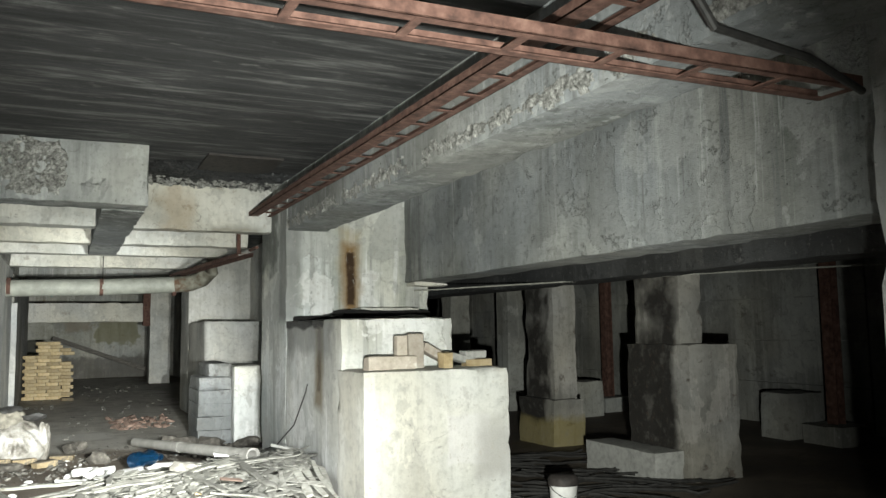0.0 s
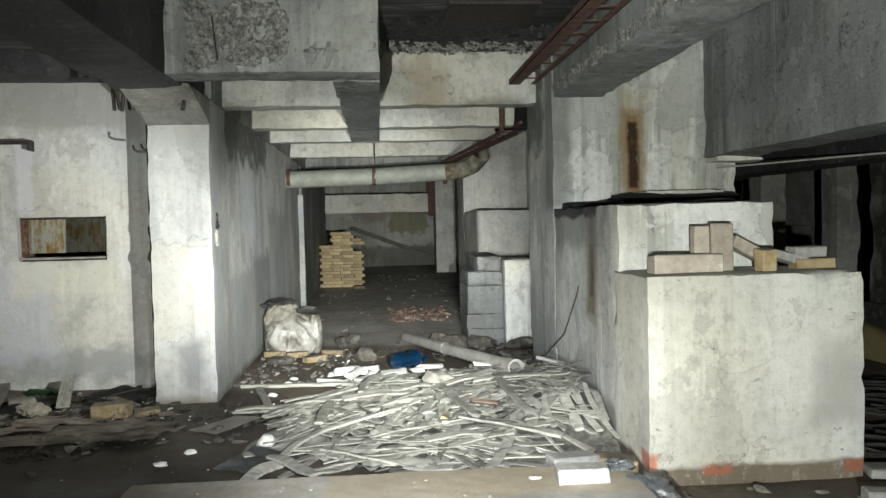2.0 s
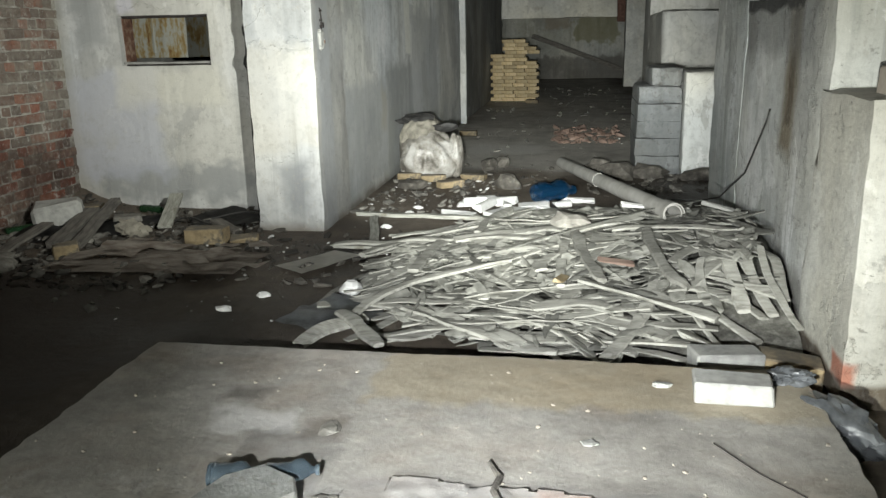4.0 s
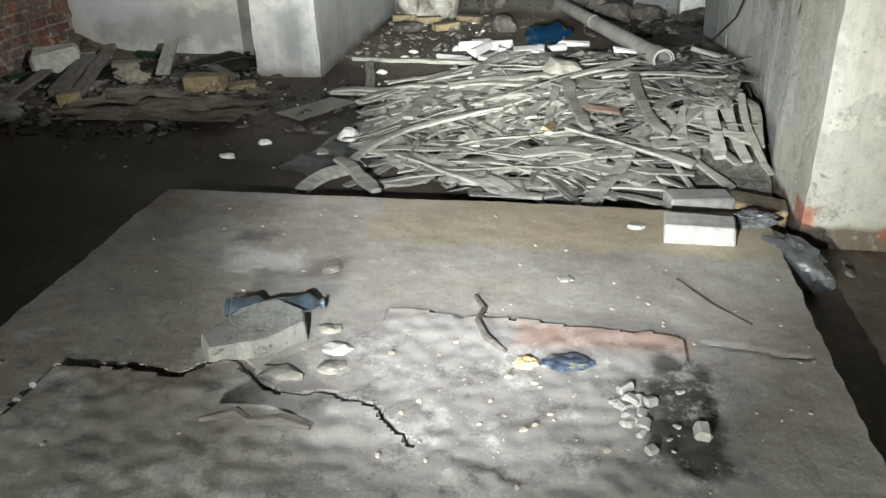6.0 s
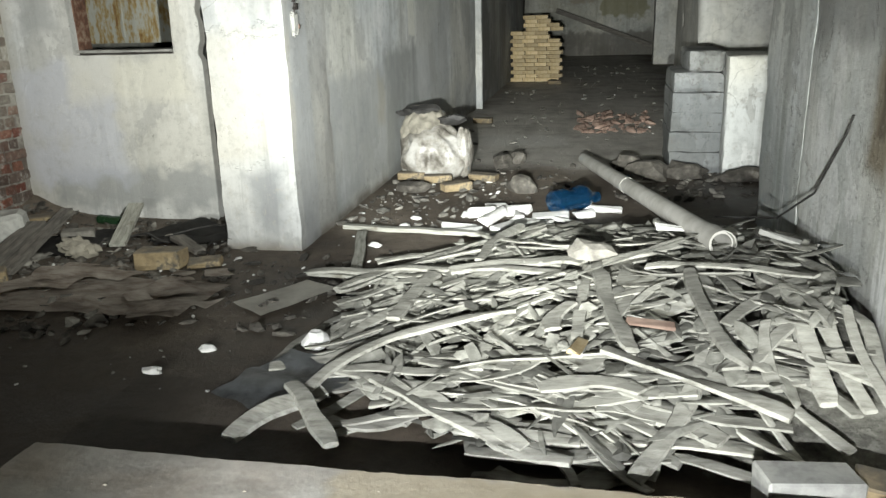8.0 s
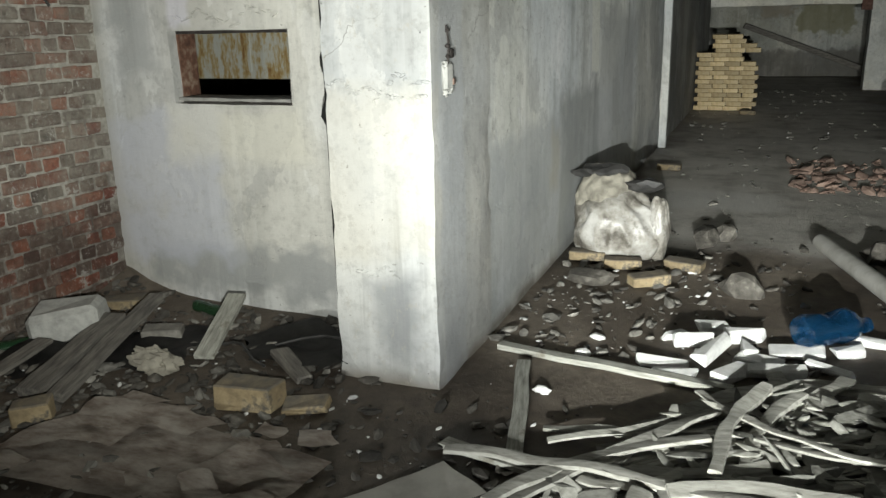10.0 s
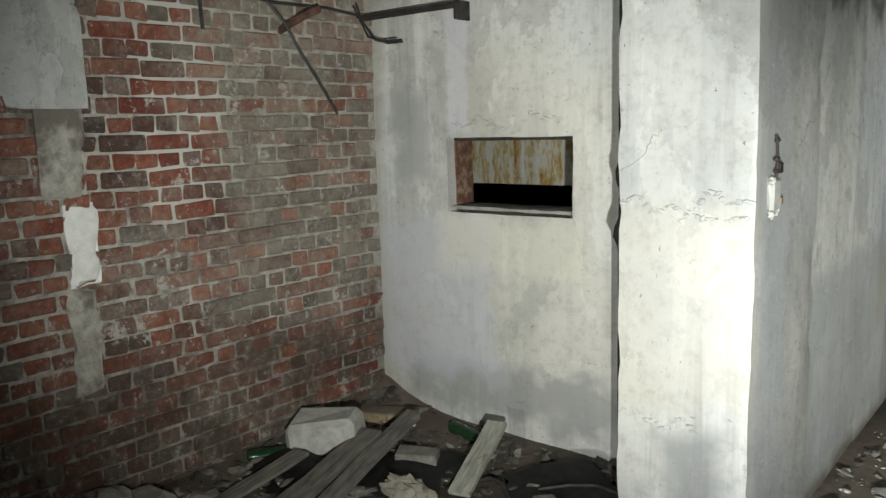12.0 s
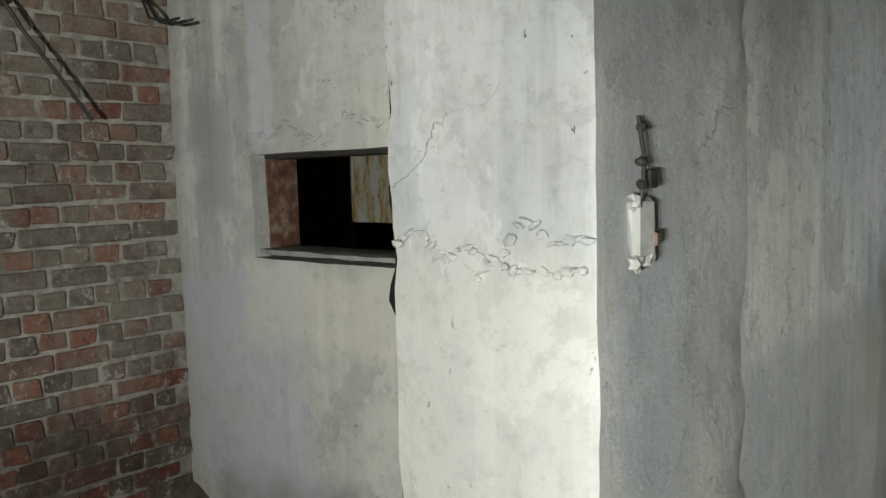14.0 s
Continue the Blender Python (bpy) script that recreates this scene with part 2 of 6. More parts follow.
NORTHM = wall_mat("recess_whitewash", (0.44, 0.44, 0.43), (0.6, 0.6, 0.585), (0.7, 0.7, 0.68), streak=0.4, spots=0.3, spot=(0.46, 0.45, 0.42), relief=0.3, stains_and_shade=[
    ((-3.2, -1.7, 9.3, 9.6, 0.1, 0.42), (0.3, 0.31, 0.31), 0.75, 0.35),
    ((-3.5, -2.5, 9.3, 9.6, 0.3, 1.25), (0.53, 0.55, 0.62), 0.6, 0.25),
    ((-2.85, -2.7, 9.3, 9.6, 1.75, 2.5), (0.62, 0.61, 0.68), 0.6, 0.05),
    ((-3.25, -2.98, 9.3, 9.6, 1.4, 1.95), (0.33, 0.34, 0.34), 0.7, 0.22),
    # darker strip up the west corner
    ((-3.5, -3.36, 9.3, 9.6, 0.0, 3.0), (0.4, 0.38, 0.33), 0.5, 0.1),
    ((-2.95, -1.95, 9.3, 9.6, 0.95, 1.28), (0.72, 0.7, 0.6), 0.5, 0.12),
    # darker band along the wall's top
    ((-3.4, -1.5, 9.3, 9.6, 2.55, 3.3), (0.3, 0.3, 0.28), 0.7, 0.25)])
CORRM = wall_mat("corridor_whitewash", (0.44, 0.45, 0.44), (0.68, 0.69, 0.675), (0.8, 0.8, 0.78), streak=0.5, spots=0.4, coats=0.5, relief=0.22, spot=(0.36, 0.35, 0.32), stains_and_shade=[
    ((-1.0, -0.8, 9.4, 16.8, -0.1, 0.07), (0.16, 0.145, 0.12), 0.9, 0.1),
    ((-1.0, -0.8, 9.65, 11.2, 0.1, 1.08), (0.36, 0.38, 0.39), 0.6, 0.1),
    ((-1.0, -0.8, 11.2, 12.6, -0.1, 1.2), (0.26, 0.27, 0.26), 0.7, 0.12),
    ((-1.0, -0.8, 10.95, 11.15, 0.6, 1.0), (0.45, 0.4, 0.27), 0.35, 0.16),
    ((-1.0, -0.8, 12.6, 14.4, -0.1, 1.75), (0.4, 0.41, 0.4), 0.55, 0.12),
    ((-1.0, -0.8, 12.2, 12.5, 1.3, 2.1), (0.72, 0.72, 0.66), 0.9, 0.05),
    # near-black band along the upper wall, at its near end
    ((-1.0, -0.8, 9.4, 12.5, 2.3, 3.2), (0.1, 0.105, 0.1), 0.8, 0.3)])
PIER = wall_mat("pier_whitewash", (0.34, 0.36, 0.34), (0.6, 0.61, 0.58), (0.76, 0.76, 0.72), streak=0.75, coats=0.6, spots=0.3, spot=(0.42, 0.4, 0.36), stains_and_shade=[
    ((2.82, 3.06, 8.4, 9.0, 1.75, 2.72), (0.36, 0.29, 0.17), 0.6, 0.14),
    ((2.87, 3.03, 8.4, 9.0, 1.7, 2.56), (0.2, 0.11, 0.03), 0.9, 0.075),
    ((2.91, 2.995, 8.4, 9.0, 1.86, 2.46), (0.03, 0.014, 0.005), 0.95, 0.06),
    ((2.1, 2.35, 8.4, 9.0, 1.7, 3.3), (0.16, 0.165, 0.16), 0.7, 0.12),
    # near-black area at the top of the pier's corridor side
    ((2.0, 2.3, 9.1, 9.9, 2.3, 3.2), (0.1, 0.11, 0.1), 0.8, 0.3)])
CAPM = wall_mat("cap_whitewash", (0.45, 0.45, 0.42), (0.64, 0.64, 0.6), (0.76, 0.76, 0.72), streak=0.8, spots=0.4, coats=0.6, spot=(0.4, 0.38, 0.34), stains_and_shade=[
    ((2.0, 3.4, 6.6, 8.9, -0.1, 0.3), (0.2, 0.19, 0.17), 0.7, 0.14),
    ((2.0, 2.3, 7.3, 7.56, 0.85, 1.8), (0.17, 0.135, 0.08), 0.85, 0.09),
    ((2.0, 2.3, 7.38, 7.48, 1.0, 1.8), (0.07, 0.05, 0.03), 0.7, 0.05),
    ((2.0, 2.3, 7.0, 8.6, 1.35, 1.75), (0.2, 0.2, 0.19), 0.6, 0.14),
    # shade of the gap under the pier, painted on the footing's top
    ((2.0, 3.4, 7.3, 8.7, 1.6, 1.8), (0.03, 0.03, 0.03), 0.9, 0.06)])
BLOCKM = wall_mat("block_whitewash", (0.5, 0.49, 0.45), (0.64, 0.63, 0.58), (0.74, 0.73, 0.68), streak=0.2, spots=0.3, spot=(0.45, 0.42, 0.36), stains_and_shade=[
    ((2.0, 3.6, 5.9, 6.9, -0.1, 0.11), (0.15, 0.12, 0.085), 0.95, 0.06),
    ((2.9, 3.3, 5.9, 6.2, 0.45, 0.85), (0.72, 0.71, 0.7), 0.6, 0.06),
    ((3.2, 3.6, 5.9, 6.2, 0.3, 0.7), (0.42, 0.41, 0.4), 0.5, 0.12),
    ((2.13, 2.2, 5.9, 6.2, 0.1, 0.2), (0.45, 0.15, 0.085), 0.85, 0.03),
    ((2.48, 2.66, 5.9, 6.2, 0.06, 0.12), (0.38, 0.13, 0.075), 0.85, 0.03),
    ((3.36, 3.6, 5.9, 6.2, 0.03, 0.11), (0.34, 0.115, 0.07), 0.85, 0.03),
    ((3.2, 3.42, 5.9, 6.2, 0.35, 0.85), (0.4, 0.39, 0.36), 0.5, 0.08)])
BEAM = wall_mat("beam_cement", (0.16, 0.168, 0.165), (0.28, 0.29, 0.285), (0.4, 0.41, 0.4), streak=0.8, spots=0.12, spot=(0.17, 0.17, 0.16), relief=0.8)
RIB = wall_mat("rib_whitewash", (0.4, 0.39, 0.35), (0.6, 0.59, 0.54), (0.74, 0.72, 0.66), streak=0.2, spots=0.4, spot=(0.32, 0.27, 0.2), stains_and_shade=[
    ((0.95, 1.25, 9.0, 9.8, 2.75, 3.3), (0.34, 0.22, 0.1), 0.35, 0.25), ((1.5, 2.1, 9.0, 9.8, 2.7, 2.8), (0.2, 0.18, 0.14), 0.7, 0.1)])
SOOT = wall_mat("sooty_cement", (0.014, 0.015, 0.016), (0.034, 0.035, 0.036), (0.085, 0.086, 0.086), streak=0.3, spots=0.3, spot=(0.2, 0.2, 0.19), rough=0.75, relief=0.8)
FARC = wall_mat("grey_cement", (0.16, 0.16, 0.15), (0.3, 0.3, 0.28), (0.45, 0.45, 0.42), streak=0.5, spots=0.5, spot=(0.12, 0.1, 0.08))
COLD = wall_mat("cold_grey_cement", (0.1, 0.105, 0.1), (0.18, 0.185, 0.18), (0.3, 0.305, 0.3), streak=0.4, spots=0.5, spot=(0.12, 0.11, 0.095))
COLM = wall_mat("stained_column_cement", (0.14, 0.135, 0.12), (0.28, 0.27, 0.245), (0.42, 0.4, 0.37), streak=0.5, spots=0.6, spot=(0.1, 0.07, 0.05), stains_and_shade=[
    # both columns' corridor-facing sides are coloured almost black
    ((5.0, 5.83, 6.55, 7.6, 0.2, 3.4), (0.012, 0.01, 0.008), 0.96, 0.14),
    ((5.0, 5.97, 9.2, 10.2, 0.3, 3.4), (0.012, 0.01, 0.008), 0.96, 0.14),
    ((5.0, 7.0, 8.9, 10.0, -0.1, 0.34), (0.24, 0.19, 0.05), 0.7, 0.14)])


def ceiling_mat():
    m, nt, b, pos = fresh("board_marked_ceiling", 0.8)
    boards = fac(nt, pos, 3.0, 8, 0.72, (0.3, 2.6, 1), 0.5)
    cloud = fac(nt, pos, 0.8, 6, 0.6)
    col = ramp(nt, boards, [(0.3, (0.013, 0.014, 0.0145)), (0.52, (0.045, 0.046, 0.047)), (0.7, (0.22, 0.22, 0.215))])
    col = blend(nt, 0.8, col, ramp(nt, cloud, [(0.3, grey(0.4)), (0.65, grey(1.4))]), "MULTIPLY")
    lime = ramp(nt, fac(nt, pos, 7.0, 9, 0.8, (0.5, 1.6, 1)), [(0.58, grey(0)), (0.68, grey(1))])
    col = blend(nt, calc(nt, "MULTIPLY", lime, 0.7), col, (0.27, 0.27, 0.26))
    nt.links.new(col, b.inputs["Base Color"])
    bump(nt, b, calc(nt, "ADD", boards, calc(nt, "MULTIPLY", fac(nt, pos, 22, 6, 0.7), 0.5)), 0.7, 0.015)
    return m


def spalled_mat():
    m, nt, b, pos = fresh("spalled_cement", 0.92)
    f = fac(nt, pos, 26, 9, 0.75)
    col = ramp(nt, f, [(0.34, (0.05, 0.05, 0.046)), (0.5, (0.3, 0.3, 0.28)), (0.66, (0.58, 0.58, 0.55))])
    nt.links.new(col, b.inputs["Base Color"])
    bump(nt, b, f, 1.0, 0.03)
    return m


def floor_mat():
    m, nt, b, pos = fresh("trodden_earth_floor", 0.85)
    big = fac(nt, pos, 0.7, 6, 0.6)
    fine = fac(nt, pos, 13, 8, 0.75)
    col = ramp(nt, big, [(0.35, (0.04, 0.032, 0.024)), (0.5, (0.1, 0.08, 0.061)), (0.66, (0.2, 0.168, 0.132))])
    col = blend(nt, 0.6, col, ramp(nt, fine, [(0.3, grey(0.4)), (0.65, grey(1.4))]), "MULTIPLY")
    grit = ramp(nt, fac(nt, pos, 48, 6, 0.75), [(0.66, grey(0)), (0.7, grey(1))])
    col = blend(nt, calc(nt, "MULTIPLY", grit, 0.45), col, (0.32, 0.3, 0.26))
    wet = calc(nt, "MULTIPLY", patch_mask(nt, pos, (-2.9, -0.1, 3.0, 7.35, -1, 1), 0.2, 0.3, 1.6), 0.5)
    col = blend(nt, wet, col, (0.016, 0.013, 0.011))
    # grey dust in the corridor, painted extra pale to make up for weak torchlight
    dusty = calc(nt, "MULTIPLY", patch_mask(nt, pos, (-0.85, 2.2, 11.9, 30.0, -1, 1), 0.3, 0.5, 1.5), ramp(nt, fac(nt, pos, 2.2, 8, 0.7), [(0.34, grey(0.4)), (0.54, grey(1.0))]))
    col = blend(nt, dusty, col, (0.46, 0.44, 0.4))
    pale = calc(nt, "MULTIPLY", patch_mask(nt, pos, (-0.5, 0.7, 13.2, 14.0, -1, 1), 0.1, 0.3, 2.0), 0.7)
    col = blend(nt, pale, col, (0.5, 0.49, 0.46))
    nt.links.new(col, b.inputs["Base Color"])
    nt.links.new(ramp(nt, big, [(0.3, grey(0.42)), (0.6, grey(0.85))]), b.inputs["Roughness"])
    bump(nt, b, fine, 0.8, 0.02)
    return m


def slab_mat():
    m, nt, b, pos = fresh("slab_cement", 0.88)
    big = fac(nt, pos, 1.3, 7, 0.65, warp=0.5)
    col = ramp(nt, big, [(0.33, (0.25, 0.235, 0.212)), (0.5, (0.36, 0.343, 0.312)), (0.67, (0.46, 0.442, 0.405))])
    warm = ramp(nt, fac(nt, pos, 2.1, 5, 0.6), [(0.5, grey(0)), (0.7, grey(0.6))])
    col = blend(nt, calc(nt, "MULTIPLY", warm, 0.6), col, (0.34, 0.26, 0.19))
    fine = fac(nt, pos, 17, 8, 0.72)
    col = blend(nt, 0.4, col, ramp(nt, fine, [(0.3, grey(0.55)), (0.6, grey(1.15))]), "MULTIPLY")
    chalk = ramp(nt, fac(nt, pos, 9, 12, 0.85), [(0.64, grey(0)), (0.68, grey(1))])
    col = blend(nt, calc(nt, "MULTIPLY", chalk, 0.55), col, (0.6, 0.59, 0.55))
    for box, c, s, w in (((0.5, 1.6, 2.0, 5.0, -1, 1), (0.45, 0.45, 0.44), 0.45, 0.2), ((0.4, 1.7, 4.0, 5.05, -1, 1), (0.3, 0.28, 0.27), 0.55, 0.06), ((1.0, 1.55, 4.88, 5.0, -1, 1), (0.36, 0.2, 0.15), 0.6, 0.03), ((0.3, 2.0, 5.6, 6.1, -1, 1), (0.42, 0.34, 0.2), 0.45, 0.12), ((-0.22, 0.06, 5.3, 5.46, -1, 1), (0.66, 0.65, 0.63), 0.6, 0.16),
                         ((1.42, 1.62, 4.35, 4.84, -1, 1), (0.04, 0.036, 0.036), 0.9, 0.16), ((0.15, 0.3, 5.28, 5.42, -1, 1), (0.14, 0.12, 0.1), 0.6, 0.08),
                         ((-0.25, -0.1, 5.55, 5.65, -1, 1), (0.1, 0.09, 0.08), 0.7, 0.05)):
        col = blend(nt, calc(nt, "MULTIPLY", patch_mask(nt, pos, box, 0.03, w, 7.0), s), col, c)
    broken = patch_mask(nt, pos, (-0.8, 1.7, 3.4, 4.95, -1, 1), 0.12, 0.2, 3.0)
    smear = ramp(nt, fac(nt, pos, 5.0, 12, 0.8), [(0.52, grey(0)), (0.6, grey(1))])
    col = blend(nt, calc(nt, "MULTIPLY", calc(nt, "MULTIPLY", smear, broken), 0.75), col, (0.58, 0.575, 0.57))
    grime = ramp(nt, fac(nt, pos, 6.5, 12, 0.8), [(0.4, grey(1)), (0.46, grey(0))])
    col = blend(nt, calc(nt, "MULTIPLY", calc(nt, "MULTIPLY", grime, broken), 0.6), col, (0.1, 0.095, 0.09))
    nt.links.new(col, b.inputs["Base Color"])
    bump(nt, b, calc(nt, "ADD", fine, calc(nt, "MULTIPLY", chalk, 0.4)), 0.5, 0.01)
    return m


def brick_grime(nt, where, col, wash):
    """Worn limewash over the part towards the corner, dark earth stain along the foot."""
    film = calc(nt, "MULTIPLY", patch_mask(nt, where, (-4, -3, 8.34, 9.7, 0.7, 3.4), 0.1, 0.35, 2.5), ramp(nt, fac(nt, where, 9, 10, 0.75), [(0.38, grey(0.1)), (0.58, grey(0.75))]))
    col = blend(nt, calc(nt, "MULTIPLY", film, min(1.0, wash * 0.85)), col, (0.34, 0.32, 0.265))
    foot = calc(nt, "MULTIPLY", patch_mask(nt, where, (-4, -3, 6.5, 9.7, -1, 0.75), 0.2, 0.4, 2.0), ramp(nt, fac(nt, where, 6, 8, 0.75), [(0.36, grey(0.85)), (0.6, grey(0.3))]))
    return blend(nt, foot, col, (0.055, 0.034, 0.024))


def mortar_mat():
    m, nt, b, pos = fresh("lime_mortar", 0.95)
    f = fac(nt, pos, 20, 8, 0.7)
    col = ramp(nt, f, [(0.3, (0.2, 0.19, 0.165)), (0.6, (0.46, 0.445, 0.4))])
    col = blend(nt, ramp(nt, fac(nt, pos, 2.2, 6, 0.7), [(0.5, grey(0)), (0.6, grey(0.8))]), col, (0.12, 0.1, 0.085))
    white = patch_mask(nt, pos, (-4, -3, 7.95, 8.36, 1.35, 2.6), 0.05, 0.3, 4.0)
    col = blend(nt, calc(nt, "MULTIPLY", white, 0.7), col, (0.55, 0.54, 0.5))
    nt.links.new(brick_grime(nt, pos, col, 0.6), b.inputs["Base Color"])
    bump(nt, b, f, 0.8, 0.01)
    return m


def old_brick_mat(name, tones, wash):
    m, nt, b, pos = fresh(name, 0.92)
    info = add(nt, "ShaderNodeObjectInfo")
    geo = add(nt, "ShaderNodeNewGeometry")
    where = geo.outputs["Position"]
    r = calc(nt, "FRACT", calc(nt, "ADD", info.outputs["Random"], geo.outputs["Random Per Island"]))
    col = ramp(nt, r, [(k / (len(tones) - 1), c) for k, c in enumerate(tones)])
    f = fac(nt, where, 30, 9, 0.75)
    col = blend(nt, 0.75, col, ramp(nt, f, [(0.3, grey(0.35)), (0.65, grey(1.35))]), "MULTIPLY")
    w = ramp(nt, fac(nt, where, 2.0, 9, 0.78), [(0.43, grey(0)), (0.58, grey(1))])
    w = calc(nt, "MULTIPLY", w, ramp(nt, fac(nt, where, 19, 8, 0.75), [(0.38, grey(0.2)), (0.58, grey(1))]))
    col = blend(nt, calc(nt, "MULTIPLY", w, wash), col, (0.36, 0.345, 0.29))
    lime = ramp(nt, fac(nt, where, 6.0, 12, 0.82), [(0.57, grey(0)), (0.6, grey(1))])
    col = blend(nt, calc(nt, "MULTIPLY", lime, 0.75), col, (0.58, 0.57, 0.53))
    speck = ramp(nt, fac(nt, where, 24.0, 9, 0.8), [(0.57, grey(0)), (0.6, grey(1))])
    col = blend(nt, calc(nt, "MULTIPLY", speck, 0.55), col, (0.45, 0.43, 0.38))
    soot = ramp(nt, fac(nt, where, 5.0, 8, 0.75), [(0.54, grey(0)), (0.64, grey(1))])
    col = blend(nt, calc(nt, "MULTIPLY", soot, wash * 0.8), col, (0.05, 0.045, 0.038))
    col = brick_grime(nt, where, col, wash)
    nt.links.new(col, b.inputs["Base Color"])
    bump(nt, b, f, 1.0, 0.02)
    return m


def sheet_mat():
    m, nt, b, pos = fresh("rusting_painted_sheet", 0.6)
    f = fac(nt, pos, 16, 9, 0.75, (1, 1, 0.3))
    col = ramp(nt, f, [(0.46, (0.5, 0.51, 0.46)), (0.55, (0.4, 0.3, 0.13)), (0.64, (0.22, 0.11, 0.035))])
    nt.links.new(col, b.inputs["Base Color"])
    bump(nt, b, f, 0.3, 0.004)
    return m


FARW = wall_mat("mildewed_whitewash", (0.26, 0.26, 0.23), (0.42, 0.42, 0.38), (0.56, 0.55, 0.5), streak=0.5, spots=0.6, spot=(0.3, 0.26, 0.18), stains_and_shade=[
    ((1.0, 2.4, 30.4, 31.0, 1.2, 2.3), (0.2, 0.19, 0.1), 0.75, 0.35), ((-1.0, 3.0, 30.4, 31.0, -0.1, 0.7), (0.1, 0.09, 0.08), 0.7, 0.3), ((0.0, 0.8, 30.4, 31.0, 1.6, 2.4), (0.24, 0.2, 0.14), 0.6, 0.3)])
CEIL, SPALL, EARTH, SLAB = ceiling_mat(), spalled_mat(), floor_mat(), slab_mat()
BRICK_OLD = old_brick_mat("old_washed_brick", [(0.24, 0.08, 0.05), (0.09, 0.05, 0.042), (0.24, 0.17, 0.13), (0.13, 0.1, 0.085), (0.2, 0.15, 0.125), (0.3, 0.1, 0.055), (0.075, 0.055, 0.048)], 0.6)
BRICK_RED = old_brick_mat("bare_red_brick", [(0.24, 0.055, 0.032), (0.31, 0.1, 0.055), (0.17, 0.042, 0.028), (0.26, 0.075, 0.042)], 0.4)
SHEET = sheet_mat()
MORTAR = mortar_mat()
RUST = grain_mat("rusted_iron", [(0.3, (0.04, 0.02, 0.015)), (0.5, (0.11, 0.056, 0.042)), (0.7, (0.19, 0.11, 0.085))], 14, rough=0.85, metal=0.1, relief=0.4)
DARKIRON = grain_mat("dark_iron", [(0.3, (0.015, 0.014, 0.013)), (0.7, (0.06, 0.05, 0.045))], 20, rough=0.7, metal=0.2)
WOOD = grain_mat("weathered_grey_wood", [(0.3, (0.14, 0.14, 0.12)), (0.5, (0.29, 0.29, 0.255)), (0.72, (0.42, 0.42, 0.375))], 7, (1, 9, 9), vary=0.6, relief=0.8, dist=0.006, second=(6, 0.6, (0.17, 0.16, 0.13)))
SPLINTER = grain_mat("grey_splinters", [(0.3, (0.12, 0.118, 0.1)), (0.55, (0.3, 0.298, 0.265)), (0.75, (0.45, 0.445, 0.4))], 14, vary=0.6, island=True, relief=0.7)
OLDWOOD = grain_mat("dark_rotten_wood", [(0.3, (0.06, 0.055, 0.05)), (0.5, (0.14, 0.13, 0.115)), (0.72, (0.25, 0.235, 0.2))], 6, (1, 8, 8), vary=0.35, relief=0.5, dist=0.004)
YBRICK = grain_mat("yellow_fire_brick", [(0.3, (0.34, 0.25, 0.13)), (0.5, (0.5, 0.39, 0.22)), (0.7, (0.6, 0.5, 0.33))], 12, vary=0.35, relief=0.5, second=(7, 0.62, (0.25, 0.23, 0.2)))
GBRICK = grain_mat("grey_silicate_brick", [(0.3, (0.26, 0.26, 0.245)), (0.6, (0.42, 0.42, 0.395))], 16, vary=0.2, relief=0.4, second=(6, 0.66, (0.25, 0.24, 0.22)))
PALEB = grain_mat("pale_clay_brick", [(0.3, (0.34, 0.29, 0.235)), (0.6, (0.5, 0.45, 0.385))], 14, vary=0.25, relief=0.4, second=(6, 0.6, (0.62, 0.6, 0.55)))


def dusted(src, name, dust, share):
    """A copy of a material with dust settled on what faces up."""
    m = src.copy()
    m.name = name
    nt = m.node_tree
    b = nt.nodes["Principled BSDF"]
    old = b.inputs["Base Color"].links[0].from_socket
    pos = add(nt, "ShaderNodeTexCoord").outputs["Object"]
    up = add(nt, "ShaderNodeSeparateXYZ", {0: add(nt, "ShaderNodeNewGeometry").outputs["True Normal"]}).outputs[2]
    f = add(nt, "ShaderNodeMapRange", {"Value": up, "From Min": 0.35, "From Max": 0.8}).outputs[0]
    f = calc(nt, "MULTIPLY", f, ramp(nt, fac(nt, pos, 9, 6, 0.7), [(0.3, grey(share)), (0.62, grey(share * 0.5))]))
    nt.links.new(blend(nt, f, old, dust), b.inputs["Base Color"])
    return m


MUDDY = grain_mat("muddy_yellow_brick", [(0.3, (0.15, 0.115, 0.07)), (0.5, (0.29, 0.225, 0.13)), (0.7, (0.42, 0.34, 0.21))], 9, vary=0.35, relief=0.6, second=(6, 0.55, (0.1, 0.09, 0.075)))
DUSTY = dusted(MUDDY, "yellow_brick_under_dust", (0.1, 0.095, 0.085), 1.0)
CHALK = grain_mat("white_foam_scrap", [(0.3, (0.62, 0.62, 0.6)), (0.6, (0.8, 0.8, 0.78))], 20, vary=0.1, second=(9, 0.68, (0.4, 0.38, 0.34)))
STONE = grain_mat("dusty_rubble", [(0.3, (0.1, 0.093, 0.082)), (0.55, (0.22, 0.21, 0.185)), (0.75, (0.36, 0.345, 0.31))], 11, vary=0.5, island=True, relief=0.6)
CLOD = grain_mat("dark_earth_clods", [(0.3, (0.03, 0.027, 0.023)), (0.55, (0.08, 0.073, 0.062)), (0.75, (0.19, 0.178, 0.155))], 13, vary=0.5, island=True, relief=0.8)
SHARD = grain_mat("brick_shards", [(0.3, (0.14, 0.085, 0.065)), (0.6, (0.28, 0.2, 0.16))], 11, vary=0.5, island=True)
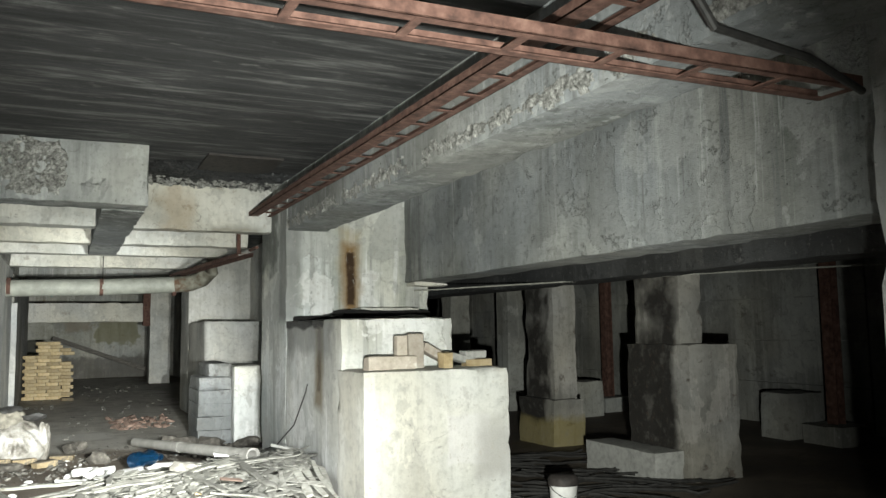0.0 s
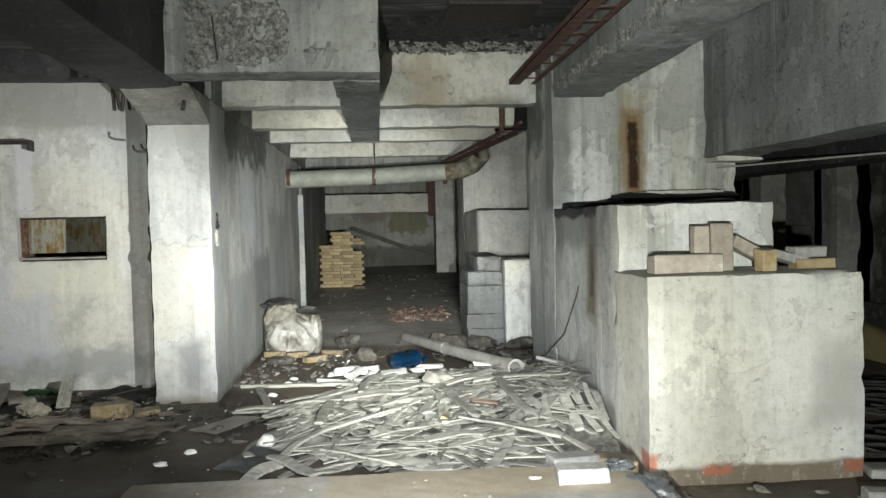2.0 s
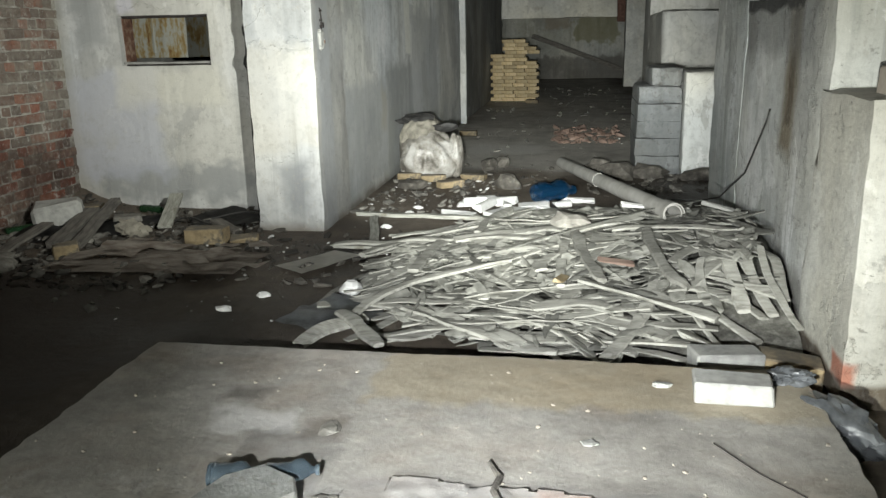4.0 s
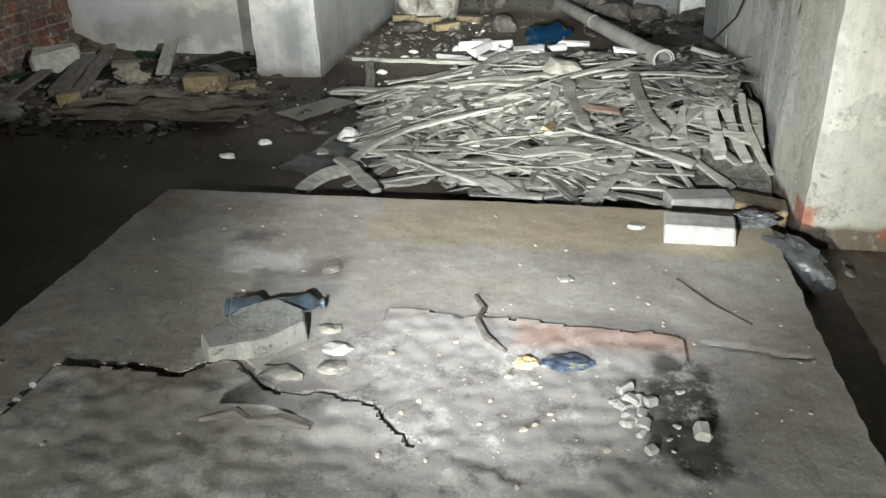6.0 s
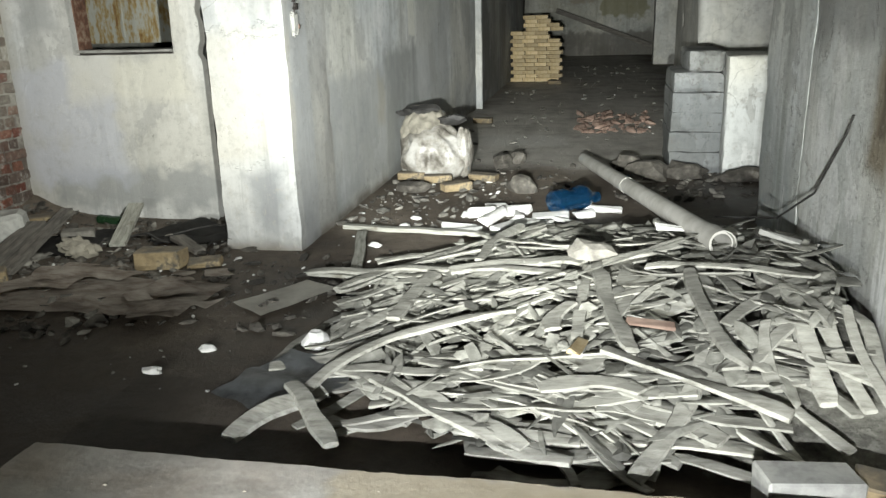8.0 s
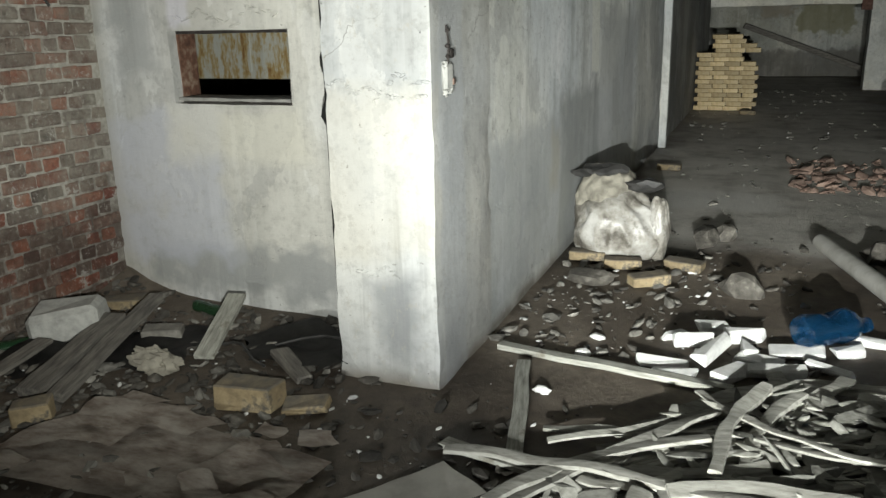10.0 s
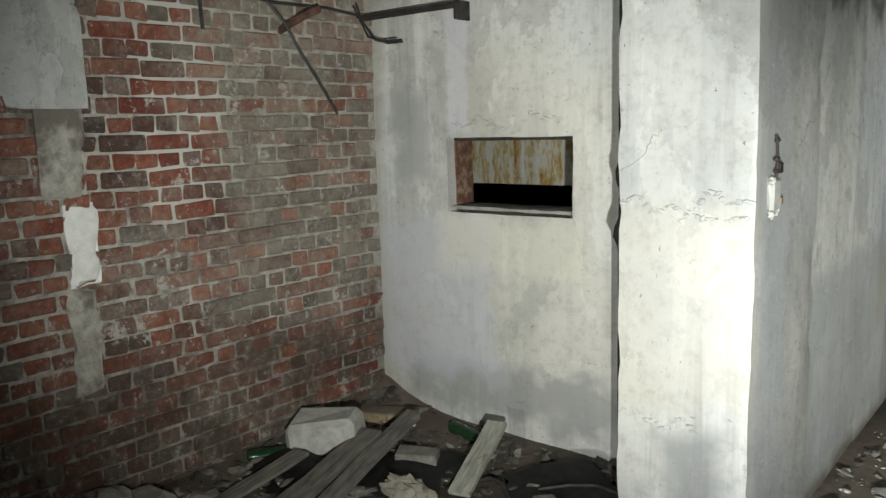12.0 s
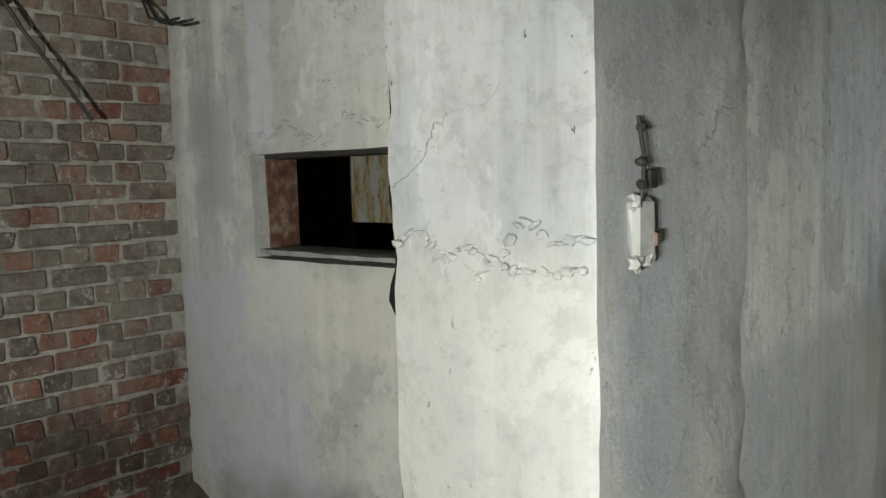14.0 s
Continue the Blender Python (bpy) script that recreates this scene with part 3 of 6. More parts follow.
PVC = grain_mat("dusty_grey_plastic", [(0.3, (0.3, 0.29, 0.26)), (0.55, (0.45, 0.44, 0.41)), (0.75, (0.52, 0.51, 0.48))], 5, rough=0.55, relief=0.1, second=(8, 0.66, (0.22, 0.2, 0.17)))
PIPE = grain_mat("dusty_painted_pipe", [(0.3, (0.2, 0.21, 0.18)), (0.55, (0.32, 0.33, 0.29)), (0.75, (0.42, 0.42, 0.37))], 4, rough=0.6, relief=0.2, second=(4, 0.68, (0.16, 0.09, 0.05)))
RUSTPIPE = grain_mat("rust_eaten_pipe", [(0.3, (0.07, 0.06, 0.045)), (0.52, (0.19, 0.18, 0.14)), (0.72, (0.33, 0.33, 0.28))], 6, rough=0.8, relief=0.5, second=(4, 0.52, (0.12, 0.07, 0.04)))
BAGM = grain_mat("dirty_white_sacking", [(0.36, (0.1, 0.09, 0.075)), (0.47, (0.27, 0.255, 0.225)), (0.62, (0.46, 0.45, 0.425))], 5.5, rough=0.4, relief=0.5, dist=0.012, second=(3.1, 0.54, (0.09, 0.08, 0.065)))
RAGM = grain_mat("dirty_brown_rag", [(0.3, (0.12, 0.11, 0.09)), (0.6, (0.3, 0.28, 0.23))], 9, relief=0.6, dist=0.01)
FILM = grain_mat("grey_plastic_film", [(0.3, (0.03, 0.032, 0.034)), (0.6, (0.15, 0.16, 0.17))], 11, rough=0.35, relief=0.5, dist=0.01)
PLY = grain_mat("pale_hardboard", [(0.3, (0.46, 0.445, 0.4)), (0.6, (0.66, 0.645, 0.59))], 5, relief=0.15, second=(4, 0.72, (0.2, 0.18, 0.15)))
PEEL = grain_mat("rotten_brown_board", [(0.3, (0.22, 0.175, 0.14)), (0.48, (0.42, 0.365, 0.315)), (0.62, (0.56, 0.52, 0.465))], 7, (1, 2, 1), relief=0.7, dist=0.012)
CABLE = grain_mat("black_cable_rubber", [(0.3, (0.012, 0.012, 0.012)), (0.7, (0.05, 0.048, 0.045))], 14, rough=0.6)
REDDISH = grain_mat("rust_red_paint", [(0.32, (0.05, 0.025, 0.018)), (0.5, (0.15, 0.075, 0.048)), (0.66, (0.3, 0.23, 0.17))], 13, relief=0.5)
WPAINT = grain_mat("white_enamel", [(0.3, (0.5, 0.5, 0.48)), (0.6, (0.74, 0.74, 0.72))], 8, rough=0.4, relief=0.1, second=(5, 0.68, (0.2, 0.18, 0.15)))

FOIL = grain_mat("blue_yellow_foil", [(0.35, (0.03, 0.04, 0.065)), (0.6, (0.1, 0.125, 0.18))], 18, rough=0.35, relief=0.5, second=(16, 0.58, (0.42, 0.38, 0.08)))


def clear_mat(name, color, rough, trans):
    m, nt, b, pos = fresh(name, rough)
    nt.links.new(ramp(nt, fac(nt, pos, 18, 4), [(0.3, tuple(c * 0.7 for c in color)), (0.7, color)]), b.inputs["Base Color"])
    b.inputs["Transmission Weight"].default_value = trans
    b.inputs["IOR"].default_value = 1.4
    return m


BLUEP = clear_mat("blue_bottle_plastic", (0.02, 0.13, 0.3), 0.08, 0.85)
PALEP = clear_mat("pale_bottle_plastic", (0.3, 0.4, 0.48), 0.12, 0.8)
GREENG = clear_mat("dark_green_glass", (0.04, 0.11, 0.05), 0.08, 0.5)


# ---- the large structure ----
def floor_height(x, y):
    drift = 0.0
    if -3.7 < x < -1.4 and 6.5 < y < 9.8:
        drift = 0.14 * math.exp(-max(0.0, x + 3.43) / 0.24 - max(0.0, 9.5 - y) / 0.3) + 0.03 * math.exp(-max(0.0, 9.5 - y) / 0.25) + 0.07 * math.exp(-max(0.0, x + 3.43) / 0.3)
    return drift + 0.014 * noise.noise(Vector((x * 1.1, y * 1.1, 0))) + 0.006 * noise.noise(Vector((x * 5, y * 5, 4))) - 0.004


def sheet_grid(bm, xs, ys, height):
    rows = [[bm.verts.new((x, y, height(x, y))) for x in xs] for y in ys]
    for a, b in zip(rows, rows[1:]):
        for k in range(len(xs) - 1):
            bm.faces.new((a[k], a[k + 1], b[k + 1], b[k]))
    return rows


bm = bmesh.new()
xs = [-8 + 0.14 * k for k in range(136)]
ys = [-4.5 + 0.14 * k for k in range(336)]
sheet_grid(bm, xs, ys, floor_height)
structure(part("floor", bm, EARTH, smooth=60), "dark trodden earth floor with grit and puddled dust", "floor")

bm = bmesh.new()
worn(bm, (-8, -4.5, 3.26), (11, 42.4, 3.5), 0.35, 0.008, 0.0)
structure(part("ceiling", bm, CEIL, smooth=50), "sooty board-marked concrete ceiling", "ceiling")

# near pillar of the recess, with a haunch up to the beam
bm = bmesh.new()
worn(bm, (-1.44, 8.85, -0.05), (-0.89, 9.64, 2.75), 0.07, 0.007, 0.017)
structure(part("pillar", bm, PILLARM, smooth=50), "whitewashed plastered pillar with chipped edges and a flaked ridge", "pillar")
bm = bmesh.new()
prof = [(8.9, 2.5), (8.85, 2.5), (8.72, 2.58), (8.1, 2.72), (8.1, 2.75), (8.9, 2.75)]
a = [bm.verts.new((-1.44, y, z)) for y, z in prof]
b = [bm.verts.new((-0.885, y, z)) for y, z in prof]
bm.faces.new(a)
bm.faces.new(b[::-1])
for k in range(len(prof)):
    bm.faces.new((a[k], a[(k + 1) % 6], b[(k + 1) % 6], b[k]))
bmesh.ops.bevel(bm, geom=bm.edges[:], offset=0.012, segments=2, affect="EDGES")
structure(part("pillar_haunch", bm, FARC, smooth=40), "plastered haunch between pillar and beam", "haunch")


def flaked_ridge(name, cx, y, cz, w, h, n, seed, mat):
    """A ragged lip where one coat of plaster has broken off above another."""
    bm = bmesh.new()
    rnd = random.Random(seed)
    for k in range(n):
        t = k / (n - 1)
        x = cx + (t - 0.5) * w
        z = cz + 0.05 * noise.noise(Vector((x * 9, seed, 0))) * 2 + 0.02 * math.sin(t * 9)
        m = pose(x, y, z, rnd.uniform(-20, 20), rnd.uniform(-35, 35), 0)
        lump(bm, m, (w / n * rnd.uniform(0.6, 1.2), 0.008, h * rnd.uniform(0.3, 0.9)), seed + k, 0.7, 1)
    return structure(part(name, bm, mat), "ragged lip of flaking plaster", "plaster")


flaked_ridge("plaster_lip", -1.16, 8.845, 1.46, 0.5, 0.014, 26, 3, PILLARM)
flaked_ridge("plaster_lip", -1.05, 8.845, 1.41, 0.26, 0.012, 15, 8, PILLARM)
flaked_ridge("plaster_lip", -1.2, 8.845, 0.56, 0.2, 0.012, 10, 13, PILLARM)
flaked_ridge("plaster_lip", -2.45, 9.495, 1.79, 0.7, 0.012, 20, 19, NORTHM)

# black strip modelled as the shadow line down the pillar's recess edge, with two chips
bm = bmesh.new()
prev = None
for k in range(70):
    z = 2.72 - 0.039 * k
    w = 0.008 + 0.003 * noise.noise(Vector((z * 3, 4, 0))) + 0.03 * math.exp(-((z - 1.33) / 0.035) ** 2) + 0.022 * math.exp(-((z - 1.57) / 0.03) ** 2)
    ring = [bm.verts.new(p) for p in ((-1.44 - w, 8.872, z), (-1.425, 8.872, z), (-1.425, 8.95, z), (-1.44 - w * 0.5, 8.95, z))]
    if prev:
        for j in range(4):
            bm.faces.new((prev[j], prev[(j + 1) % 4], ring[(j + 1) % 4], ring[j]))
    else:
        bm.faces.new(ring)
    prev = ring
structure(part("pillar_joint", bm, grain_mat("black_shadow_strip", [(0.3, (0.002, 0.002, 0.002)), (0.7, (0.008, 0.008, 0.007))], 20, rough=1.0)), "black strip for the shadow line and chips along the pillar's edge", "joint")

# recess wall with the hatch
HX0, HX1, HZ0, HZ1 = -2.866, -2.03, 1.295, 1.715


def holed_wall(name, x0, x1, y0, y1, z0, z1, hx0, hx1, hz0, hz1, mat, step=0.1):
    bm = bmesh.new()

    def cuts(a, b, c, d):
        out = []
        for lo, hi in ((a, b), (b, c), (c, d)):
            n = max(1, round((hi - lo) / step))
            out += [lo + (hi - lo) * k / n for k in range(n)]
        return out + [d]

    gx, gz = cuts(x0, hx0, hx1, x1), cuts(z0, hz0, hz1, z1)
    made = {}

    def v(i, k, y):
        key = (i, k, y)
        if key not in made:
            p = Vector((gx[i], y, gz[k]))
            made[key] = bm.verts.new(p + noise.noise_vector(p * 2.3) * 0.007 + noise.noise_vector(p * 8) * 0.004)
        return made[key]

    def solid(i, k):
        if not (0 <= i < len(gx) - 1 and 0 <= k < len(gz) - 1):
            return False
        cx, cz = (gx[i] + gx[i + 1]) / 2, (gz[k] + gz[k + 1]) / 2
        return not (hx0 < cx < hx1 and hz0 < cz < hz1)

    for i in range(len(gx) - 1):
        for k in range(len(gz) - 1):
            if not solid(i, k):
                continue
            for y in (y0, y1):
                bm.faces.new((v(i, k, y), v(i + 1, k, y), v(i + 1, k + 1, y), v(i, k + 1, y)))
            for di, dk, e in ((-1, 0, ((i, k), (i, k + 1))), (1, 0, ((i + 1, k), (i + 1, k + 1))), (0, -1, ((i, k), (i + 1, k))), (0, 1, ((i, k + 1), (i + 1, k + 1)))):
                if not solid(i + di, k + dk):
                    bm.faces.new((v(*e[0], y0), v(*e[1], y0), v(*e[1], y1), v(*e[0], y1)))
    return part(name, bm, mat, smooth=45)


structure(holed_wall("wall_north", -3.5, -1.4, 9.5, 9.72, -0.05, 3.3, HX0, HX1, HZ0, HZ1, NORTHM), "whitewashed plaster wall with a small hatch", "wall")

hatch = structure(new("window_1"), "small open hatch with a rusted iron frame", "hatch")
for x0, x1, z0, z1 in ((HX0 - 0.004, HX1 + 0.004, HZ0 - 0.006, HZ0 + 0.022), (HX0 - 0.004, HX1 + 0.004, HZ1 - 0.018, HZ1 + 0.006),
                       (HX0 - 0.006, HX0 + 0.014, HZ0 + 0.022, HZ1 - 0.018), (HX1 - 0.014, HX1 + 0.006, HZ0 + 0.022, HZ1 - 0.018)):
    side = REDDISH if x1 < -2.5 else (MORTAR if x0 > -2.5 else DARKIRON)
    rough_box("window_frame", x0, x1, 9.575, 9.735, z0, z1, side, 0.03, 0.003, 0.006, hatch, "flaking rust-red iron frame" if side is REDDISH else "worn edge of the opening")
rough_box("window_sill", HX0 + 0.02, HX1 - 0.02, 9.51, 9.72, HZ0 + 0.012, HZ0 + 0.034, GBRICK, 0.04, 0.003, 0.008, hatch, "dusty cement sill")

# room behind the hatch
structure(rough_box("wall_hatch_room", -8, -1.3, 12.6, 12.8, -0.05, 3.3, FARC, 0.3), "grey block wall of the room behind the hatch", "wall")
structure(rough_box("wall_hatch_room_west", -8.2, -7.9, 9.5, 12.8, -0.05, 3.3, FARC, 0.3), "grey cement side wall behind the hatch", "wall")
structure(rough_box("wall_north_west", -8.0, -3.5, 9.5, 9.72, -0.05, 3.3, FARC, 0.3), "grey cement wall", "wall")
sheet = thing("metal_sheet", "hanging painted metal sheet streaked with yellow rust", "metal sheet")
rough_box("panel", -4.05, -2.0, 10.994, 11.0, 1.33, 3.28, SHEET, 0.15, 0.004, 0.0, sheet)
for x in (-3.35, -2.7):
    bm = bmesh.new()
    block(bm, pose(x, 10.985, 1.38), (0.025, 0.014, 1.88), 0.004)
    part("seam", bm, SHEET, sheet)
bm = bmesh.new()
block(bm, pose(-4.06, 11.0, 1.36), (0.05, 0.04, 1.9))
part("edge_post", bm, DARKIRON, sheet)
white_blocks = thing("block_partition", "white glazed block partition behind the hatch", "partition")
for r in range(11):
    for c in range(3):
        bm = bmesh.new()
        block(bm, pose(-6.1 + 0.31 * c, 12.3, 0.25 * r), (0.3, 0.2, 0.242), 0.006)
        part("block", bm, CHALK, white_blocks)
bm = bmesh.new()
block(bm, pose(-6.2, 12.12, 0.0, 0, 38, 0), (0.12, 0.06, 3.4))
brace = part("brace", bm, OLDWOOD)
brace.matrix_basis = pose(0, 0, 0)
tagged(brace, "dark diagonal wooden brace in the room behind the hatch", "brace")
for x in (-2.35, -1.95):
    bm = bmesh.new()
    block(bm, pose(x, 11.8, -0.01), (0.1, 0.1, 3.28))
    tagged(part("post", bm, DARKIRON), "dark iron post in the room behind the hatch", "post", "posts behind the hatch")

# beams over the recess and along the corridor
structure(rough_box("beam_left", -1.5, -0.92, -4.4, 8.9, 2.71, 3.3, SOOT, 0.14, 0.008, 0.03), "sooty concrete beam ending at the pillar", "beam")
structure(rough_box("beam_corridor_left", -1.5, -0.86, 8.9, 24.7, 2.73, 3.3, FARC, 0.3, 0.008, 0.03), "grey concrete beam along the corridor wall", "beam")
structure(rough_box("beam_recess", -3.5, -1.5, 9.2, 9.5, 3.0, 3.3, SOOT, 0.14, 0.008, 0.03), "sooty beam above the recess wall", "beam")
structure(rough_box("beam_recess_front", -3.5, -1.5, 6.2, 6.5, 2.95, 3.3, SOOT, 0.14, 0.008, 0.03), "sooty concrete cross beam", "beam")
spall = structure(rough_box("beam_spalled", -0.92, 0.65, 7.5, 7.86, 2.71, 3.3, BEAM, 0.07, 0.006, 0.025), "grey concrete beam with its cover broken off", "beam")
def crumbled(lo_u, hi_u, lo_v, hi_v, place, depth, seed, cell=0.011):
    """A rough broken skin with a ragged outline; place(u, v, d) gives a point d proud of the face."""
    bm = bmesh.new()
    nu, nv = int((hi_u - lo_u) / cell), int((hi_v - lo_v) / cell)
    grid = {}
    for i in range(nu + 1):
        for j in range(nv + 1):
            u, v = lo_u + cell * i, lo_v + cell * j
            rim = min(i, nu - i, j, nv - j) * cell
            keep = min(1.0, rim / 0.07) * 0.75 + 0.9 * noise.noise(Vector((u * 7, v * 7, seed))) + 0.5 * noise.noise(Vector((u * 23, v * 23, seed)))
            if keep > 0.25:
                d = depth * (0.35 + 0.6 * noise.noise(Vector((u * 14, v * 14, seed + 3))) + 0.5 * noise.noise(Vector((u * 45, v * 45, seed + 5))))
                grid[i, j] = bm.verts.new(place(u, v, max(0.002, d) if keep > 0.4 else -0.004))
    for i, j in list(grid):
        q = [(i, j), (i + 1, j), (i + 1, j + 1), (i, j + 1)]
        if all(k in grid for k in q):
            bm.faces.new([grid[k] for k in q])
    for v in [v for v in bm.verts if not v.link_faces]:
        bm.verts.remove(v)
    return bm


bm = crumbled(-0.8, 0.0, 2.73, 3.27, lambda u, v, d: (u, 7.495 - d, v), 0.055, 5)
ob = part("spalled_face", bm, SPALL, spall, "broken rough aggregate face")
bm = bmesh.new()
tube(bm, [(-0.56, 7.47, 3.12), (-0.545, 7.465, 2.95), (-0.53, 7.47, 2.8)], 0.006, 6)
part("reinforcing_bar", bm, DARKIRON, spall)
structure(rough_box("beam_middle", 0.27, 0.65, 7.86, 12.5, 2.7, 3.3, BEAM, 0.12, 0.008, 0.03), "dark grey concrete beam along the corridor ceiling", "beam")
for y in (9.4, 11.2, 12.8, 15.4):
    structure(rough_box("beam_rib", -0.9, 2.3, y, y + 0.26, 2.735, 3.3, RIB, 0.1, 0.006, 0.025), "whitewashed concrete cross beam with rust runs", "beam")
for y in (18.2, 21.0):
    structure(rough_box("beam_rib", -0.9, 3.0, y, y + 0.26, 2.735, 3.3, FARC, 0.2, 0.006, 0.025), "grey concrete cross beam", "beam")
for x0, x1, y0, y1 in ((0.66, 2.2, 8.9, 9.38),):
    bm = bmesh.new()
    rnd = random.Random(9)
    for k in range(160):
        x, y = rnd.uniform(x0, x1), rnd.uniform(y0, y1)
        lump(bm, pose(x, y, 3.255, rnd.uniform(0, 90), rnd.uniform(0, 90), 0), (rnd.uniform(0.02, 0.06), rnd.uniform(0.02, 0.06), rnd.uniform(0.01, 0.03)), k, 0.6, 1)
    ob = structure(part("ceiling_spall", bm, SPALL), "crumbling ceiling edge", "ceiling")
structure(rough_box("ceiling_patch", 1.18, 1.9, 7.6, 8.35, 3.235, 3.3, DARKIRON, 0.1, 0.004, 0.01), "rusty covered ceiling opening", "ceiling")

for y0, y1, sd in ((0.5, 2.3, 1), (2.5, 5.0, 2), (5.2, 9.0, 3)):
    bm = crumbled(y0, y1, 2.69, 2.86, lambda u, v, d: (2.215 - d, u, v), 0.022, sd, 0.02)
    structure(part("crumbled_arris", bm, SPALL), "crumbling lower edge of the concrete beam", "beam")

for u0, u1, v0, v1, sd in ((0.9, 2.2, 8.3, 9.4, 4), (0.7, 1.5, 8.0, 8.8, 6)):
    bm = crumbled(u0, u1, v0, v1, lambda u, v, d: (u, v, 3.254 - d), 0.03, sd, 0.022)
    structure(part("crumbled_ceiling", bm, SOOT), "crumbling patch of the sooty ceiling", "ceiling")

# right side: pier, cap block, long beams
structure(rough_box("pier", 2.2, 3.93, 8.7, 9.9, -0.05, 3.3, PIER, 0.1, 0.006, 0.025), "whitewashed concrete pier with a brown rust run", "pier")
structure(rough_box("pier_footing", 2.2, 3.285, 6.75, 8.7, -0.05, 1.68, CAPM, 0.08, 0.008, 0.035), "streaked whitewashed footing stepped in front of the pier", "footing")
# solid black boxes stand in for the shade in the gap under the pier
BLACK = grain_mat("black_gap_shade", [(0.3, (0.003, 0.003, 0.003)), (0.7, (0.014, 0.013, 0.012))], 20, rough=1.0)
structure(rough_box("pier_joint", 2.7, 3.74, 8.2, 8.72, 1.655, 1.785, BLACK, 0.035, 0.014, 0.06), "black crumbled strip for the shaded gap between pier and footing", "joint")
structure(rough_box("pier_joint", 2.28, 2.75, 8.35, 8.72, 1.655, 1.725, BLACK, 0.035, 0.012, 0.04), "thin black strip for the shaded gap between pier and footing", "joint")
structure(rough_box("pier_joint_flake", 2.95, 3.66, 8.35, 8.72, 1.785, 1.82, RIB, 0.05, 0.006, 0.02), "pale mortar flake on the joint", "joint")
structure(rough_box("pier_footing_step", 2.16, 3.49, 6.06, 6.75, -0.05, 1.24, BLOCKM, 0.07, 0.006, 0.03), "low whitewashed block footing with brick showing at its foot", "footing")
structure(rough_box("beam_right_lower", 3.62, 4.1, -4.4, 8.7, 2.12, 3.3, BEAM, 0.1, 0.005, 0.018), "deep grey rendered concrete beam", "beam")
structure(rough_box("beam_right_upper", 2.22, 2.68, -4.4, 9.88, 2.69, 3.3, BEAM, 0.06, 0.004, 0.022), "grey concrete beam with crumbling arris", "beam")
structure(rough_box("pillar_right", 3.16, 3.7, 1.85, 2.28, -0.05, 3.3, WHITE, 0.12, 0.006, 0.03), "whitewashed concrete pillar under the long beam", "pillar")
structure(rough_box("beam_right_corbel", 3.64, 4.08, 8.45, 8.7, 2.07, 2.12, RIB, 0.1, 0.006, 0.03), "pale concrete corbel under the long beam", "beam")
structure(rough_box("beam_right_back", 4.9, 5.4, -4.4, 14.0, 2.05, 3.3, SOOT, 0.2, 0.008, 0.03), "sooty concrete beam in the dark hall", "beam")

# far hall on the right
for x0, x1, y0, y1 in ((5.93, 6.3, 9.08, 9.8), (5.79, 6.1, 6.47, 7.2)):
    structure(rough_box("hall_column", x0, x1, y0, y1, -0.05, 3.3, COLM, 0.12, 0.008, 0.035), "concrete column almost black on its side", "column")
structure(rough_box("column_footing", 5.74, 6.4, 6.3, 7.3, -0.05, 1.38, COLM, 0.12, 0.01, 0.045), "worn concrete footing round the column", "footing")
structure(rough_box("column_footing", 5.85, 6.36, 9.0, 9.9, -0.05, 0.62, COLM, 0.12, 0.01, 0.045), "worn yellow-stained footing round the column", "footing")
for x, y in ((7.6, 13.2), (6.6, 13.6), (8.3, 4.2), (9.2, 16.0)):
    structure(rough_box("hall_column", x, x + 0.42, y, y + 0.42, -0.05, 3.3, FARC, 0.2, 0.008, 0.03), "grey concrete column in the dark hall", "column")
for x, y in ((9.3, 12.4), (9.2, 7.4)):
    post = thing("iron_post", "rusted iron post on a concrete foot in the dark hall", "post", group="iron posts")
    bm = bmesh.new()
    for dx in (-0.07, 0.07):
        block(bm, pose(x + dx, y, 0.25), (0.02, 0.16, 3.02), 0.004)
    block(bm, pose(x, y, 0.25), (0.12, 0.014, 3.02), 0.003)
    part("shaft", bm, RUST, post)
    rough_box("foot", x - 0.3, x + 0.3, y - 0.3, y + 0.3, -0.03, 0.25, FARC, 0.12, 0.01, 0.03, post)
east = structure(new("wall_east"), "dark wall of horizontal concrete panels", "wall")
rough_box("backing", 10.25, 10.5, -4.5, 42.4, -0.05, 3.3, FARC, 0.6, 0.006, 0.0, east)
for r in range(5):
    for c in range(9):
        rough_box("panel", 10.18, 10.25, -4.4 + 3.0 * c, -1.42 + 3.0 * c, 0.66 * r, 0.645 + 0.66 * r, FARC, 0.5, 0.004, 0.01, east)
for x, y, w in ((8.6, 5.6, 0.6), (8.9, 7.9, 0.7), (7.8, 11.6, 0.8)):
    tagged(rough_box("concrete_block", x, x + w, y, y + 0.5, -0.01, 0.62, FARC, 0.12, 0.01, 0.03), "pale concrete block in the dark hall", "concrete block", "hall blocks")
tagged(rough_box("concrete_beam_piece", 5.33, 5.71, 6.4, 7.56, -0.01, 0.31, GBRICK, 0.06, 0.006, 0.02), "pale concrete beam piece lying beside the column", "concrete block")

# walls that close the place
structure(rough_box("wall_south", -8, 10.5, -4.7, -4.45, -0.05, 3.3, FARC, 0.5), "grey cement wall", "wall")
structure(rough_box("wall_far", -8, 10.5, 30.6, 30.9, -0.05, 3.3, FARW, 0.3, 0.01, 0.0), "far mildewed cement wall", "wall")
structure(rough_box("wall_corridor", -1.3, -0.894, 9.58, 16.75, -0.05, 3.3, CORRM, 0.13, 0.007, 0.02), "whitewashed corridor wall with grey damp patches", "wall")
